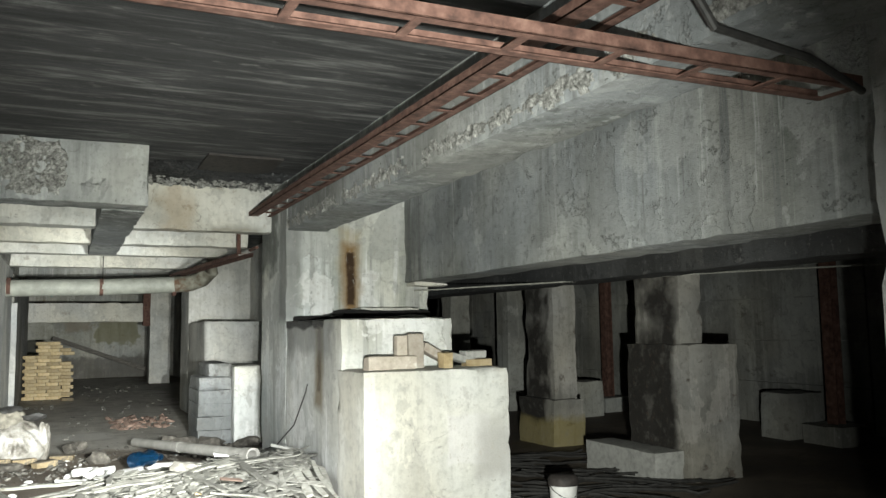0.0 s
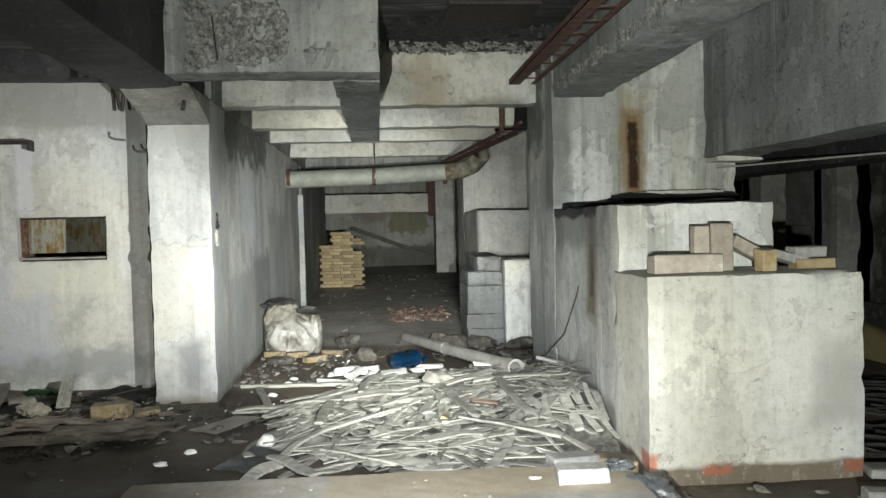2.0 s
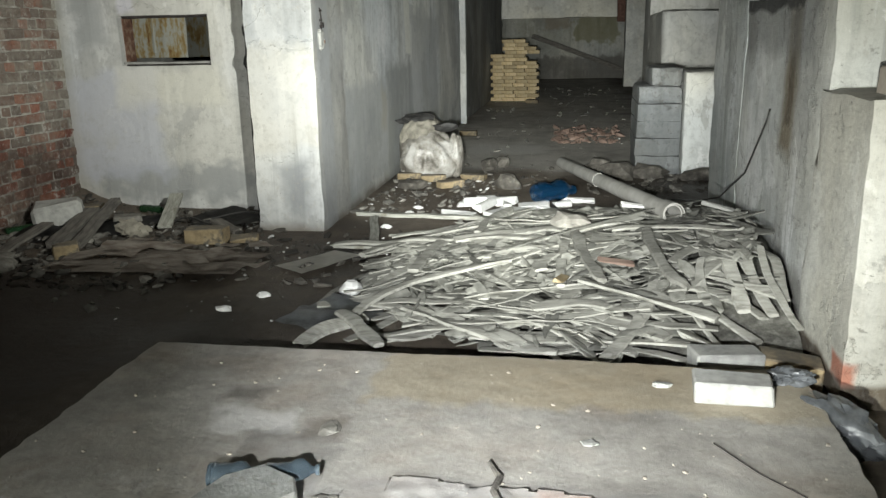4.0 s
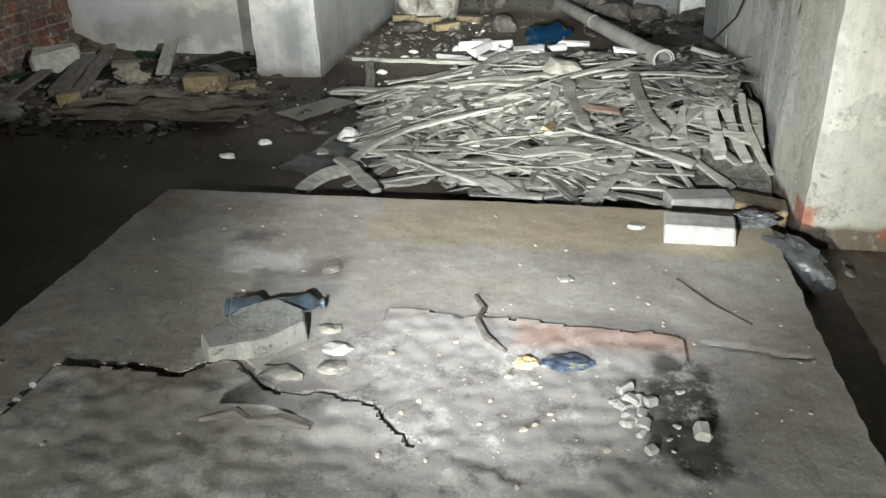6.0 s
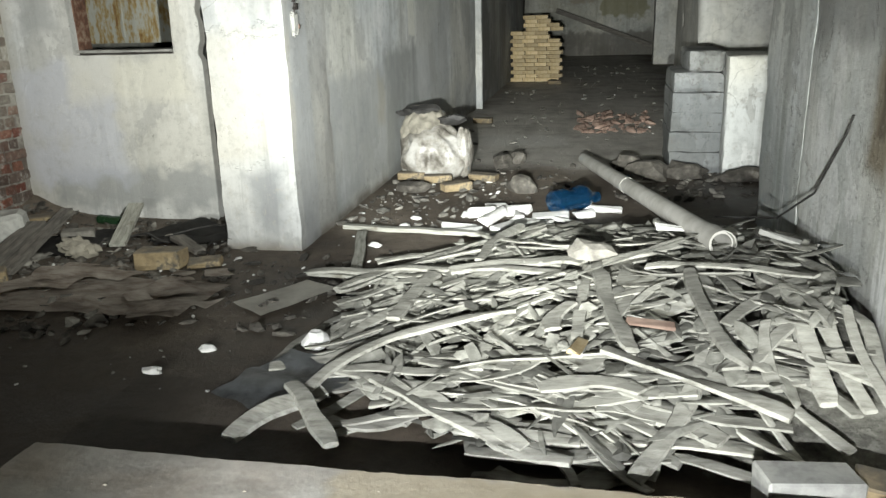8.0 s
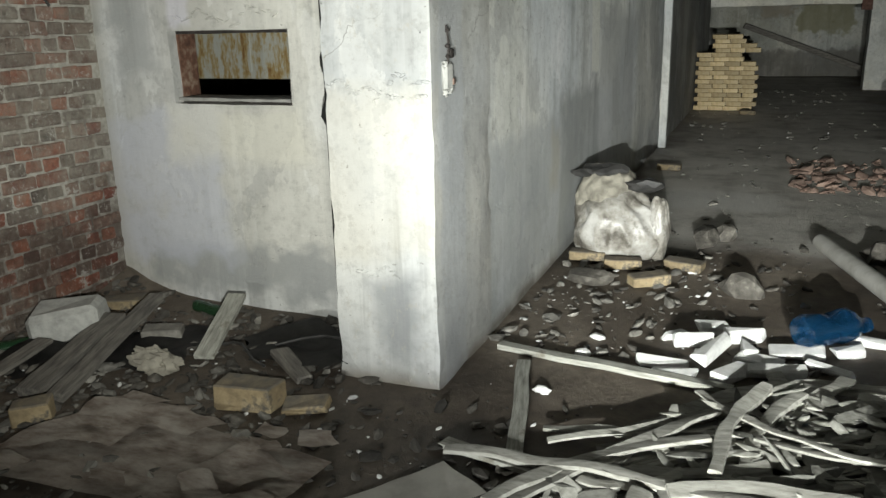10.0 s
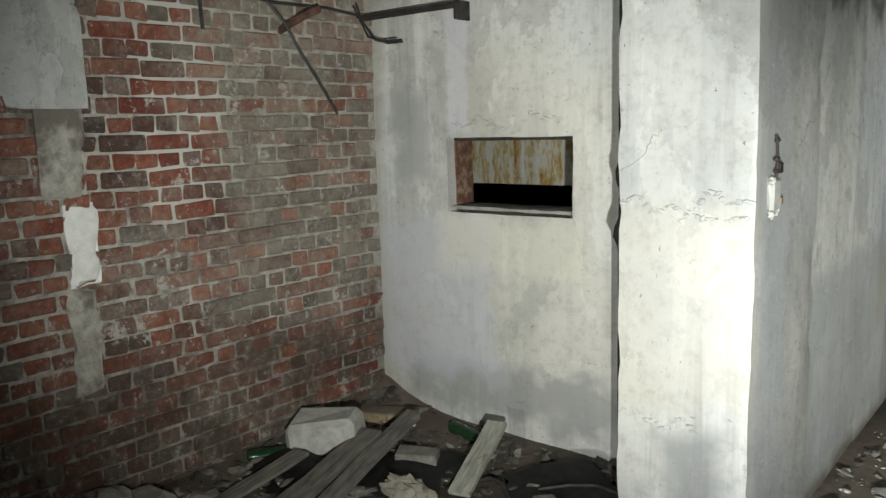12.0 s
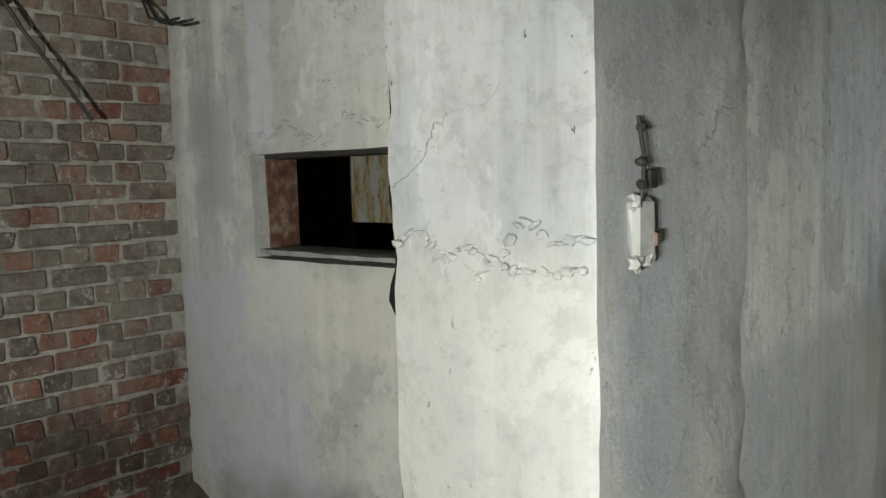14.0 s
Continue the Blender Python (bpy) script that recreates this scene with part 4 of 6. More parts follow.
structure(rough_box("wall_corridor_far", -1.3, -0.9, 17.55, 24.7, -0.05, 3.3, FARC, 0.25, 0.007, 0.02), "grey cement corridor wall", "wall")
structure(rough_box("door_1", -1.12, -0.99, 16.75, 17.55, -0.05, 2.1, DARKIRON, 0.15, 0.003, 0.0), "dark closed door in the corridor wall", "door")
structure(rough_box("wall_door_head", -1.3, -0.96, 16.75, 17.55, 2.1, 3.3, FARC, 0.15, 0.003, 0.0), "grey cement over the door", "wall")
structure(rough_box("trim_door", -0.98, -0.8, 16.76, 16.9, -0.02, 2.15, WHITE, 0.1, 0.004, 0.01), "white door jamb", "trim")
structure(rough_box("wall_far_west", -8.0, -7.7, 12.8, 30.6, -0.05, 3.3, FARC, 0.5), "grey cement wall", "wall")
# second pier and its footings further down the corridor
structure(rough_box("pier_far", 2.2, 3.6, 16.4, 17.5, -0.05, 3.3, WHITE, 0.2, 0.006, 0.03), "whitewashed concrete pier further along the corridor", "pier")
structure(rough_box("pier_far_footing", 2.2, 3.5, 14.3, 16.4, -0.05, 1.75, WHITE, 0.07, 0.012, 0.05), "grey stepped footing of the far pier", "footing")
structure(rough_box("wall_bay", 3.4, 3.7, 9.9, 16.4, -0.05, 3.3, WHITE, 0.2, 0.006, 0.02), "whitewashed wall between the piers", "wall")
structure(rough_box("wall_bay_far", 3.4, 3.7, 17.5, 26.0, -0.05, 3.3, FARC, 0.4, 0.006, 0.02), "grey wall between the far piers", "wall")
low_pier = structure(new("low_pier"), "low grey footing of rough cement blocks, broken on top", "footing")
rnd = random.Random(52)
for r in range(6):
    dx, dy, top = rnd.uniform(-0.02, 0.02), rnd.uniform(-0.02, 0.02), 0.186 * (r + 1) + 0.001
    rough_box("block", 1.71 + dx + (0.16 if r == 5 else 0.0), 2.195, 11.74 + dy, 12.7, 0.186 * r - (0.05 if r == 0 else 0.0), top, COLD, 0.045, 0.012, 0.014 if r < 4 else 0.06, low_pier)
structure(rough_box("low_pier_white", 2.2, 2.62, 11.6, 12.5, -0.05, 1.08, CAPM, 0.05, 0.012, 0.045), "low whitewashed cement footing with bare patches", "footing")
structure(rough_box("far_column", 2.38, 3.0, 26.2, 26.8, -0.05, 3.3, RIB, 0.2, 0.008, 0.03), "pale column at the corridor's end", "column")
structure(rough_box("beam_far_hanger", 2.1, 2.32, 25.36, 25.56, 1.75, 3.3, RUST, 0.1, 0.006, 0.02), "rusty iron hanger at the low beam's end", "hanger")
structure(rough_box("beam_far", -1.2, 2.1, 25.3, 25.62, 1.88, 2.44, RIB, 0.12, 0.008, 0.03), "pale low cross beam at the corridor's end", "beam")
structure(rough_box("wall_far_right", 3.6, 3.9, 26.8, 30.6, -0.05, 3.3, FARC, 0.4), "grey wall beyond the corridor", "wall")
structure(rough_box("wall_far_left", -1.5, -1.2, 24.7, 25.2, -0.05, 3.3, FARC, 0.3), "grey wall end beside the brick stack", "wall")
bm = bmesh.new()
block(bm, pose(-0.35, 29.2, 1.42, 0, 111, 0), (0.14, 0.1, 3.75), 0.01)
tagged(part("fallen_timber", bm, OLDWOOD), "dark timber leaning across the corridor's far end", "timber")

# brick wall: backing, then its bricks at the end of the file
wall_west = structure(new("wall_west"), "old red brick wall with worn whitewash and pale mortar", "wall")
rough_box("mortar_bed", -3.8, -3.428, 6.86, 9.5, -0.05, 3.3, MORTAR, 0.1, 0.004, 0.0, wall_west)
rough_box("rendered_part", -3.8, -3.42, -4.45, 6.86, -0.05, 3.3, FARC, 0.3, 0.006, 0.0, wall_west)

# ---- the broken slab on the floor ----
JAG = [(-0.85, 4.0), (-0.6, 4.12), (-0.47, 4.34), (-0.46, 4.58), (-0.2, 4.6), (-0.03, 4.57), (0.03, 4.66), (0.12, 4.68), (0.3, 4.52), (0.45, 4.55), (0.62, 4.5), (0.75, 4.36), (1.99, 3.9)]


def jag_y(x):
    for (xa, ya), (xb, yb) in zip(JAG, JAG[1:]):
        if xa <= x <= xb:
            return ya + (yb - ya) * (x - xa) / (xb - xa)
    return 4.0


def crack_distance(x, y):
    best = 9.0
    for (xa, ya), (xb, yb) in zip(JAG[:-1], JAG[1:-1]):
        dx, dy = xb - xa, yb - ya
        t = min(1.0, max(0.0, ((x - xa) * dx + (y - ya) * dy) / (dx * dx + dy * dy)))
        best = min(best, math.hypot(x - xa - t * dx, y - ya - t * dy))
    return best


def slab_height(x, y):
    h = 0.155 + 0.005 * noise.noise(Vector((x * 2.2, y * 2.2, 1))) + 0.002 * noise.noise(Vector((x * 11, y * 11, 6)))
    edge = 5.05 - 0.075 * (x - 0.555) + 0.012 * noise.noise(Vector((x * 8, 0, 2)))
    if y < jag_y(x) + 0.012 * noise.noise(Vector((x * 25, 3, 0))):
        h += 0.012 * min(1.0, max(0.0, (0.78 - x) / 0.2)) + 0.008 * noise.noise(Vector((x * 5, y * 5, 11))) + 0.006 * noise.noise(Vector((x * 17, y * 17, 4)))
    elif 0.53 < x < 1.54 and y < edge:
        d = min(1.0, (edge - y) / 0.5)
        h += 0.018 * (1 - d) ** 2 - 0.002 + 0.008 * noise.noise(Vector((x * 6, y * 6, 9))) + 0.007 * noise.noise(Vector((x * 19, y * 19, 2)))
    crack = abs(y - (4.97 - 0.16 * (x - 1.6) + 0.015 * noise.noise(Vector((x * 9, 5, 5)))))
    if 1.6 < x < 1.93 and crack < 0.01:
        h -= 0.005
    if x < 0.8 and 3.9 < y < 4.8 and crack_distance(x + 0.012 * noise.noise(Vector((x * 22, y * 22, 1))), y + 0.012 * noise.noise(Vector((x * 22, y * 22, 7)))) < 0.011 + 0.005 * noise.noise(Vector((x * 6, y * 6, 3))):
        h -= 0.045
    return h


bm = bmesh.new()
nx, ny = 210, 270
X0, X1, Y0, Y1 = -0.81, 1.99, 2.4, 6.06
xs = [X0 + (X1 - X0) * k / nx for k in range(nx + 1)]
ys = [Y0 + (Y1 - Y0) * k / ny for k in range(ny + 1)]
rows = sheet_grid(bm, xs, ys, slab_height)
rim = [r[0] for r in rows] + rows[-1][1:] + [r[-1] for r in rows[-2::-1]] + rows[0][-2:0:-1]
for v in rim:
    p = v.co.copy()
    wob = 0.012 * noise.noise(p * 3) + 0.012 * noise.noise(p * 14)
    if abs(p.x - X0) < 1e-4 or abs(p.x - X1) < 1e-4:
        v.co.x += wob
    else:
        v.co.y += wob
low = [bm.verts.new((v.co.x, v.co.y, -0.02)) for v in rim]
for k in range(len(rim)):
    bm.faces.new((rim[k], rim[(k + 1) % len(rim)], low[(k + 1) % len(rim)], low[k]))
tagged(part("concrete_slab", bm, SLAB, smooth=35), "large broken concrete slab lying on the earth floor", "concrete slab")


# ---- things: iron work under the ceiling ----
def ladder_tray(label, a, b, side, width, pitch, group="cable trays", plate=0.05):
    """A cable ladder from a to b: two angle rails and flat rungs between them."""
    a, b, side = Vector(a), Vector(b), Vector(side).normalized()
    along = (b - a).normalized()
    up = along.cross(side).normalized()
    root = thing("cable_tray", label, "cable tray", group=group)
    for s in (0, 1):
        bm = bmesh.new()
        for w, h in ((plate if s == 0 else 0.05, 0.006), (0.006, 0.05)):
            o = side * (s * width)
            sgn = 1 if s == 0 else -1
            q = [o, o + side * sgn * w, o + side * sgn * w + up * h, o + up * h]
            r0 = [bm.verts.new(a + p) for p in q]
            r1 = [bm.verts.new(b + p) for p in q]
            bm.faces.new(r0)
            bm.faces.new(r1[::-1])
            for k in range(4):
                bm.faces.new((r0[k], r0[(k + 1) % 4], r1[(k + 1) % 4], r1[k]))
        part("rail", bm, RUST, root)
    n = int((b - a).length / pitch)
    for k in range(n + 1):
        c = a + along * (pitch * (k + 0.4))
        if (c - a).length > (b - a).length:
            break
        bm = bmesh.new()
        q = [c - up * 0.002, c + along * 0.035 - up * 0.002, c + along * 0.035 + up * 0.006, c + up * 0.006]
        r0 = [bm.verts.new(p + side * 0.01) for p in q]
        r1 = [bm.verts.new(p + side * (width - 0.01)) for p in q]
        bm.faces.new(r0)
        bm.faces.new(r1[::-1])
        for j in range(4):
            bm.faces.new((r0[j], r0[(j + 1) % 4], r1[(j + 1) % 4], r1[j]))
        part("rung", bm, RUST, root)
    return root


ladder_tray("rusted iron cable ladder running under the crumbling beam", (1.93, 10.3, 2.93), (1.93, 0.2, 2.93), (1, 0, 0), 0.27, 0.36, plate=0.11)
ladder_tray("rusted iron cable ladder crossing under the beams", (-0.4, 2.36, 2.62), (3.16, 2.3, 2.62), (0, 1, 0), 0.24, 0.42)
ladder_tray("rusted iron cable ladder dropping along the pier", (1.98, 10.3, 2.58), (1.7, 15.2, 2.62), (1, 0.06, 0), 0.2, 0.36)
bm = bmesh.new()
block(bm, pose(1.99, 10.3, 2.57), (0.05, 0.012, 0.4), 0.003)
block(bm, pose(2.1, 9.93, 2.58, 0, 0, 0), (0.04, 0.4, 0.03), 0.003)
tagged(part("tray_hanger", bm, RUST), "rusted flat iron hanger joining two cable ladders", "hanger")
bm = bmesh.new()
tube(bm, [(1.7, 2.05, 3.1), (2.1, 2.1, 2.66), (2.7, 2.2, 2.66), (3.15, 2.3, 2.6)], 0.018, 10)
tagged(part("black_cable", bm, CABLE), "thick black cable hanging over the tray", "cable")
bm = bmesh.new()
tube(bm, [(2.9, 2.75, 3.27), (2.92, 2.74, 3.0), (2.9, 2.76, 2.72)], 0.008, 6)
tagged(part("hanging_rod", bm, DARKIRON), "dark iron rod hanging from the ceiling", "rod")

big_pipe = thing("duct_pipe", "thick dusty grey-green pipe crossing the corridor", "pipe")
bm = bmesh.new()
tube(bm, [(-0.92, 14.9, 2.33), (0.6, 14.86, 2.36), (1.75, 14.8, 2.41)], 0.14, 20)
part("straight", bm, PIPE, big_pipe, smooth=50)
bm = bmesh.new()
tube(bm, [(1.75, 14.8, 2.41), (2.0, 14.75, 2.43), (2.18, 14.6, 2.5), (2.3, 14.4, 2.65), (2.34, 14.25, 2.85), (2.34, 14.2, 3.28)], 0.142, 20)
part("elbow", bm, RUSTPIPE, big_pipe, smooth=50)
for x in (-0.85, 0.55, 1.74):
    bm = bmesh.new()
    tube(bm, [(x - 0.03, 14.87, 2.36), (x + 0.03, 14.87, 2.36)], 0.149, 20)
    part("flange", bm, RUST, big_pipe, smooth=50)
bm = bmesh.new()
tube(bm, [(0.57, 14.86, 2.5), (0.57, 14.86, 3.28)], 0.01, 6)
part("hanger_rod", bm, DARKIRON, big_pipe)

# reinforcement stubs under the left beam, hooks, cables in the recess
for x, y, tilt in ((-1.56, 8.35, 6), (-1.48, 8.4, -8), (-1.52, 8.3, 12), (-0.97, 8.4, -14)):
    bm = bmesh.new()
    s = math.sin(radians(tilt)) * 0.16
    tube(bm, [(x, y, 2.76), (x + s * 0.5, y, 2.66), (x + s, y - 0.01, 2.57)], 0.016, 7)
    tagged(part("rebar_stub", bm, DARKIRON), "short dark steel bar sticking out of the beam", "rebar", "rebar stubs")
bm = bmesh.new()
tube(bm, [(-1.43, 8.83, 2.27), (-1.5, 8.8, 2.27), (-1.535, 8.8, 2.29), (-1.54, 8.8, 2.33)], 0.01, 7)
tagged(part("wire_hook", bm, DARKIRON), "bent dark wire hook in the pillar's edge", "hook")
bracket = thing("cable_bracket", "thin rusty angle bar on the recess wall with loose cables", "bracket")
bm = bmesh.new()
block(bm, pose(-3.05, 9.38, 2.43, 0, 0, 0), (0.75, 0.03, 0.012), 0.002)
block(bm, pose(-3.05, 9.394, 2.41, 0, 0, 0), (0.75, 0.005, 0.022), 0.001)
block(bm, pose(-2.68, 9.44, 2.35, 0, 0, 0), (0.02, 0.12, 0.1), 0.002)
part("bar", bm, DARKIRON, bracket)
bm = bmesh.new()
tube(bm, [(-3.42, 9.37, 2.52), (-3.36, 9.36, 2.4), (-3.26, 9.36, 2.29), (-3.16, 9.36, 2.265), (-3.05, 9.36, 2.262)], 0.007, 7)
part("cable_end", bm, CABLE, bracket)
bm = bmesh.new()
tube(bm, [(-3.42, 9.35, 2.5), (-3.3, 9.34, 2.31), (-3.18, 9.34, 2.275), (-3.07, 9.34, 2.275)], 0.006, 7)
part("cable_end", bm, CABLE, bracket)
cable_set = thing("wall_cable", "black cable hanging loose from the top of the brick wall", "cable")
bm = bmesh.new()
tube(bm, [(-3.4, 7.9, 2.62), (-3.37, 8.3, 2.5), (-3.36, 8.7, 2.45), (-3.38, 9.1, 2.46), (-3.4, 9.4, 2.44)], 0.008, 7)
part("run", bm, CABLE, cable_set)
bm = bmesh.new()
tube(bm, [(-3.36, 8.66, 2.46), (-3.32, 8.74, 2.35), (-3.3, 8.82, 2.2), (-3.29, 8.93, 2.05), (-3.29, 9.06, 1.87)], 0.008, 7)
part("loose_end", bm, CABLE, cable_set)
bm = bmesh.new()
tube(bm, [(-3.36, 8.25, 2.5), (-3.35, 8.255, 2.4), (-3.35, 8.26, 2.28)], 0.01, 7)
part("loose_end", bm, CABLE, cable_set)
bm = bmesh.new()
tube(bm, [(-3.43, 8.8, 2.32), (-3.33, 8.78, 2.34), (-3.3, 8.86, 2.39), (-3.28, 8.95, 2.43)], 0.022, 8)
tagged(part("wall_hook", bm, RUST), "thick rusty iron hook in the brick wall", "hook")

# broken socket on the pillar's corridor side
socket = thing("broken_socket", "broken wall socket hanging from torn plaster", "socket")
bm = bmesh.new()
block(bm, pose(-0.882, 9.005, 1.43), (0.03, 0.075, 0.125), 0.012, 0.008)
for k, (y, z) in enumerate(((8.975, 1.55), (9.03, 1.43), (8.98, 1.425))):
    lump(bm, pose(-0.878, y, z), (0.014, 0.022, 0.018), k + 40, 0.8, 2)
part("torn_plaster", bm, GBRICK, socket)
bm = bmesh.new()
tube(bm, [(-0.87, 8.99, 1.55), (-0.862, 8.985, 1.6), (-0.866, 8.995, 1.64), (-0.862, 8.975, 1.68), (-0.87, 8.98, 1.72)], 0.005, 8)
for k, z in enumerate((1.585, 1.63, 1.7)):
    lump(bm, pose(-0.866, 8.985, z), (0.012, 0.015, 0.011), k + 60, 0.5, 2)
part("lead", bm, DARKIRON, socket)
bm = bmesh.new()
block(bm, pose(-0.87, 9.03, 1.575), (0.02, 0.04, 0.04), 0.004)
part("contact", bm, DARKIRON, socket)
bm = bmesh.new()
block(bm, pose(-0.868, 9.05, 1.455, 0, 0, 10), (0.016, 0.035, 0.03), 0.004)
part("clamp", bm, SHARD, socket)

# ---- loose bricks and blocks ----
BL, BW, BH = 0.265, 0.125, 0.07


def brick(mat, x, y, z, rz=0.0, rx=0.0, ry=0.0, size=(BL, BW, BH), label="", group="loose bricks", name="brick", jag=0.006):
    bm = bmesh.new()
    block(bm, Matrix(), size, 0.007, jag)
    ob = part(name, bm, mat, at=pose(x, y, z, rx, ry, rz))
    return tagged(ob, label, "brick", group)


def chunk(mat, x, y, z, r, seed, label, category="stone", name="stone", rz=0.0, group=""):
    bm = bmesh.new()
    lump(bm, Matrix(), r, seed, 0.5, 2)
    for v in bm.verts:
        v.co.z = max(v.co.z, -r[2] * 0.55)
    ob = part(name, bm, mat, at=pose(x, y, z + r[2] * 0.5, 0, 0, rz))
    return tagged(ob, label, category, group)


# on the stepped footing (top at 1.24)
T = 1.235
brick(PALEB, 2.5, 6.34, T, 2, size=(0.44, 0.13, 0.115), label="long pale brick lying on the whitewashed footing")
brick(PALEB, 2.645, 6.46, T, 4, size=(0.1, 0.075, 0.29), label="pinkish brick standing on end on the footing")
brick(PALEB, 2.765, 6.43, T, -6, size=(0.135, 0.1, 0.3), label="yellow brick standing on end on the footing")
brick(PALEB, 2.93, 6.45, T + 0.1, 4, 0, 28, size=(0.25, 0.12, 0.075), label="brown brick leaning against the upright one")
brick(YBRICK, 3.0, 6.3, T, 12, size=(0.11, 0.09, 0.135), label="yellow half brick standing on the footing")
brick(GBRICK, 3.2, 6.42, T + 0.045, 10, 0, 15, size=(0.3, 0.12, 0.06), label="pale brick lying aslant on the footing")
brick(YBRICK, 3.36, 6.4, T, -4, size=(0.25, 0.12, 0.068), label="orange-yellow brick lying on the footing")
brick(GBRICK, 3.34, 6.44, T + 0.072, 6, size=(0.22, 0.12, 0.07), label="pale brick lying on another brick")
# round the slab
brick(GBRICK, 1.745, 6.25, 0.0, 7, size=(0.29, 0.14, 0.155), label="grey block standing behind the slab's edge")
brick(GBRICK, 1.68, 5.76, 0.155, -5, size=(0.28, 0.14, 0.085), label="grey brick lying on the slab")
brick(DUSTY, 2.03, 6.26, 0.0, -12, size=(0.25, 0.14, 0.13), label="broken yellow brick beside the footing", jag=0.02)
# right of the footing
brick(GBRICK, 3.33, 5.62, 0.0, -12, size=(0.22, 0.12, 0.07), label="grey brick on the dark floor")
brick(GBRICK, 3.62, 5.55, 0.0, -8, size=(0.2, 0.12, 0.07), label="grey brick on the dark floor")
brick(PALEB, 3.95, 5.5, 0.0, 30, size=(0.25, 0.14, 0.06), label="broken brick on the dark floor", jag=0.02)
bm = bmesh.new()
block(bm, pose(3.82, 6.02, 0.0, 0, 0, -14), (0.62, 0.2, 0.05), 0.008, 0.01)
tagged(part("stone_strip", bm, GBRICK), "flat grey stone strip on the dark floor", "stone")
# by the sack in the corridor
for x, y, rz in ((-0.68, 11.24, 4), (-0.4, 11.12, 8), (-0.17, 10.8, 35), (0.02, 11.2, -14), (-0.55, 15.1, -6), (0.1, 20.9, 10), (0.05, 21.15, 80)):
    brick(DUSTY, x, y, 0.0, rz, label="yellow brick lying on the corridor floor", group="yellow bricks on the floor")
# recess
brick(DUSTY, -1.68, 8.4, 0.0, 4, size=(0.3, 0.16, 0.13), label="broken yellow brick with a dark dusty top", jag=0.012)
brick(DUSTY, -2.55, 7.93, 0.0, 40, size=(0.17, 0.12, 0.1), label="yellow half brick on the earth floor", jag=0.01)
brick(STONE, -2.62, 8.9, 0.02, 30, size=(0.22, 0.12, 0.07), label="dusty grey brick in the rubble", jag=0.012)
brick(DUSTY, -3.2, 9.2, 0.02, 25, size=(0.28, 0.14, 0.09), label="dusty yellow brick in the corner", jag=0.012)
brick(DUSTY, -1.4, 8.45, 0.0, 25, size=(0.2, 0.12, 0.05), label="flat broken yellow brick at the pillar's foot", jag=0.015)
brick(OLDWOOD, -1.7, 8.8, 0.02, -35, 0, 8, size=(0.34, 0.1, 0.04), label="dark rotten wood piece at the pillar's foot", name="wood_piece", jag=0.01)["category"] = "wood piece"
big = bmesh.new()
block(big, Matrix(), (0.37, 0.26, 0.19), 0.03, 0.02)
tagged(part("concrete_block", big, GBRICK, at=pose(-3.12, 8.72, 0.05, 4, -4, 32)), "pale concrete block lying on rubble by the brick wall", "concrete block")
for x, y, z, r, seed in ((-3.25, 7.72, 0.0, (0.16, 0.13, 0.1), 2), (-3.3, 7.56, 0.1, (0.1, 0.09, 0.07), 3), (-2.98, 7.72, 0.0, (0.17, 0.1, 0.06), 4), (-3.05, 7.55, 0.0, (0.12, 0.1, 0.05), 5),
                         (-3.2, 7.98, 0.0, (0.14, 0.07, 0.04), 6), (-2.86, 7.6, 0.0, (0.14, 0.12, 0.05), 7), (-3.32, 7.9, 0.0, (0.06, 0.05, 0.04), 8)):
    chunk(STONE, x, y, z, r, seed, "dusty broken mortar lump by the brick wall", group="mortar lumps")
for x, y, r, seed in ((1.5, 11.4, (0.2, 0.16, 0.12), 21), (1.85, 11.5, (0.2, 0.12, 0.09), 22), (2.35, 11.35, (0.2, 0.1, 0.08), 23), (1.35, 11.8, (0.16, 0.14, 0.1), 24), (0.42, 10.75, (0.13, 0.1, 0.1), 25), (0.1, 12.0, (0.1, 0.2, 0.08), 26), (0.25, 12.1, (0.08, 0.07, 0.09), 27), (-0.55, 10.75, (0.15, 0.12, 0.06), 28)):
    chunk(CLOD, x, y, 0.0, r, seed, "dusty broken stone on the corridor floor", group="broken stones")
chunk(CHALK, -0.234, 7.31, 0.0, (0.07, 0.06, 0.06), 31, "crumpled white plastic cup on the floor", "cup", "crumpled_cup")
for x, y, seed in ((-0.887, 6.93, 32), (-0.42, 9.0, 33), (-0.33, 9.5, 34), (-0.75, 7.2, 35), (-0.3, 9.75, 36)):
    chunk(CHALK, x, y, 0.0, (0.045, 0.03, 0.02), seed, "small white foam crumb on the floor", "foam", "foam_crumb", group="foam crumbs")

# on the slab
bm = bmesh.new()
base = [(-0.17, -0.04), (-0.13, -0.13), (0.05, -0.11), (0.17, -0.03), (0.16, 0.05), (0.06, 0.14), (-0.06, 0.1)]
low = [bm.verts.new((x * 1.04, y * 1.04, -0.01)) for x, y in base]
top = [bm.verts.new((x, y, 0.06 + 0.05 * y + 0.04 * x)) for x, y in base]
bm.faces.new(low[::-1])
bm.faces.new(top)
for k in range(len(base)):
    bm.faces.new((low[k], low[(k + 1) % len(base)], top[(k + 1) % len(base)], top[k]))
bmesh.ops.bevel(bm, geom=bm.edges[:], offset=0.006, segments=1, affect="EDGES")
tagged(part("concrete_lump", bm, FARC, at=pose(0.13, 4.81, 0.165, 0, 0, 14)), "flat-topped grey concrete lump on the slab", "concrete lump")
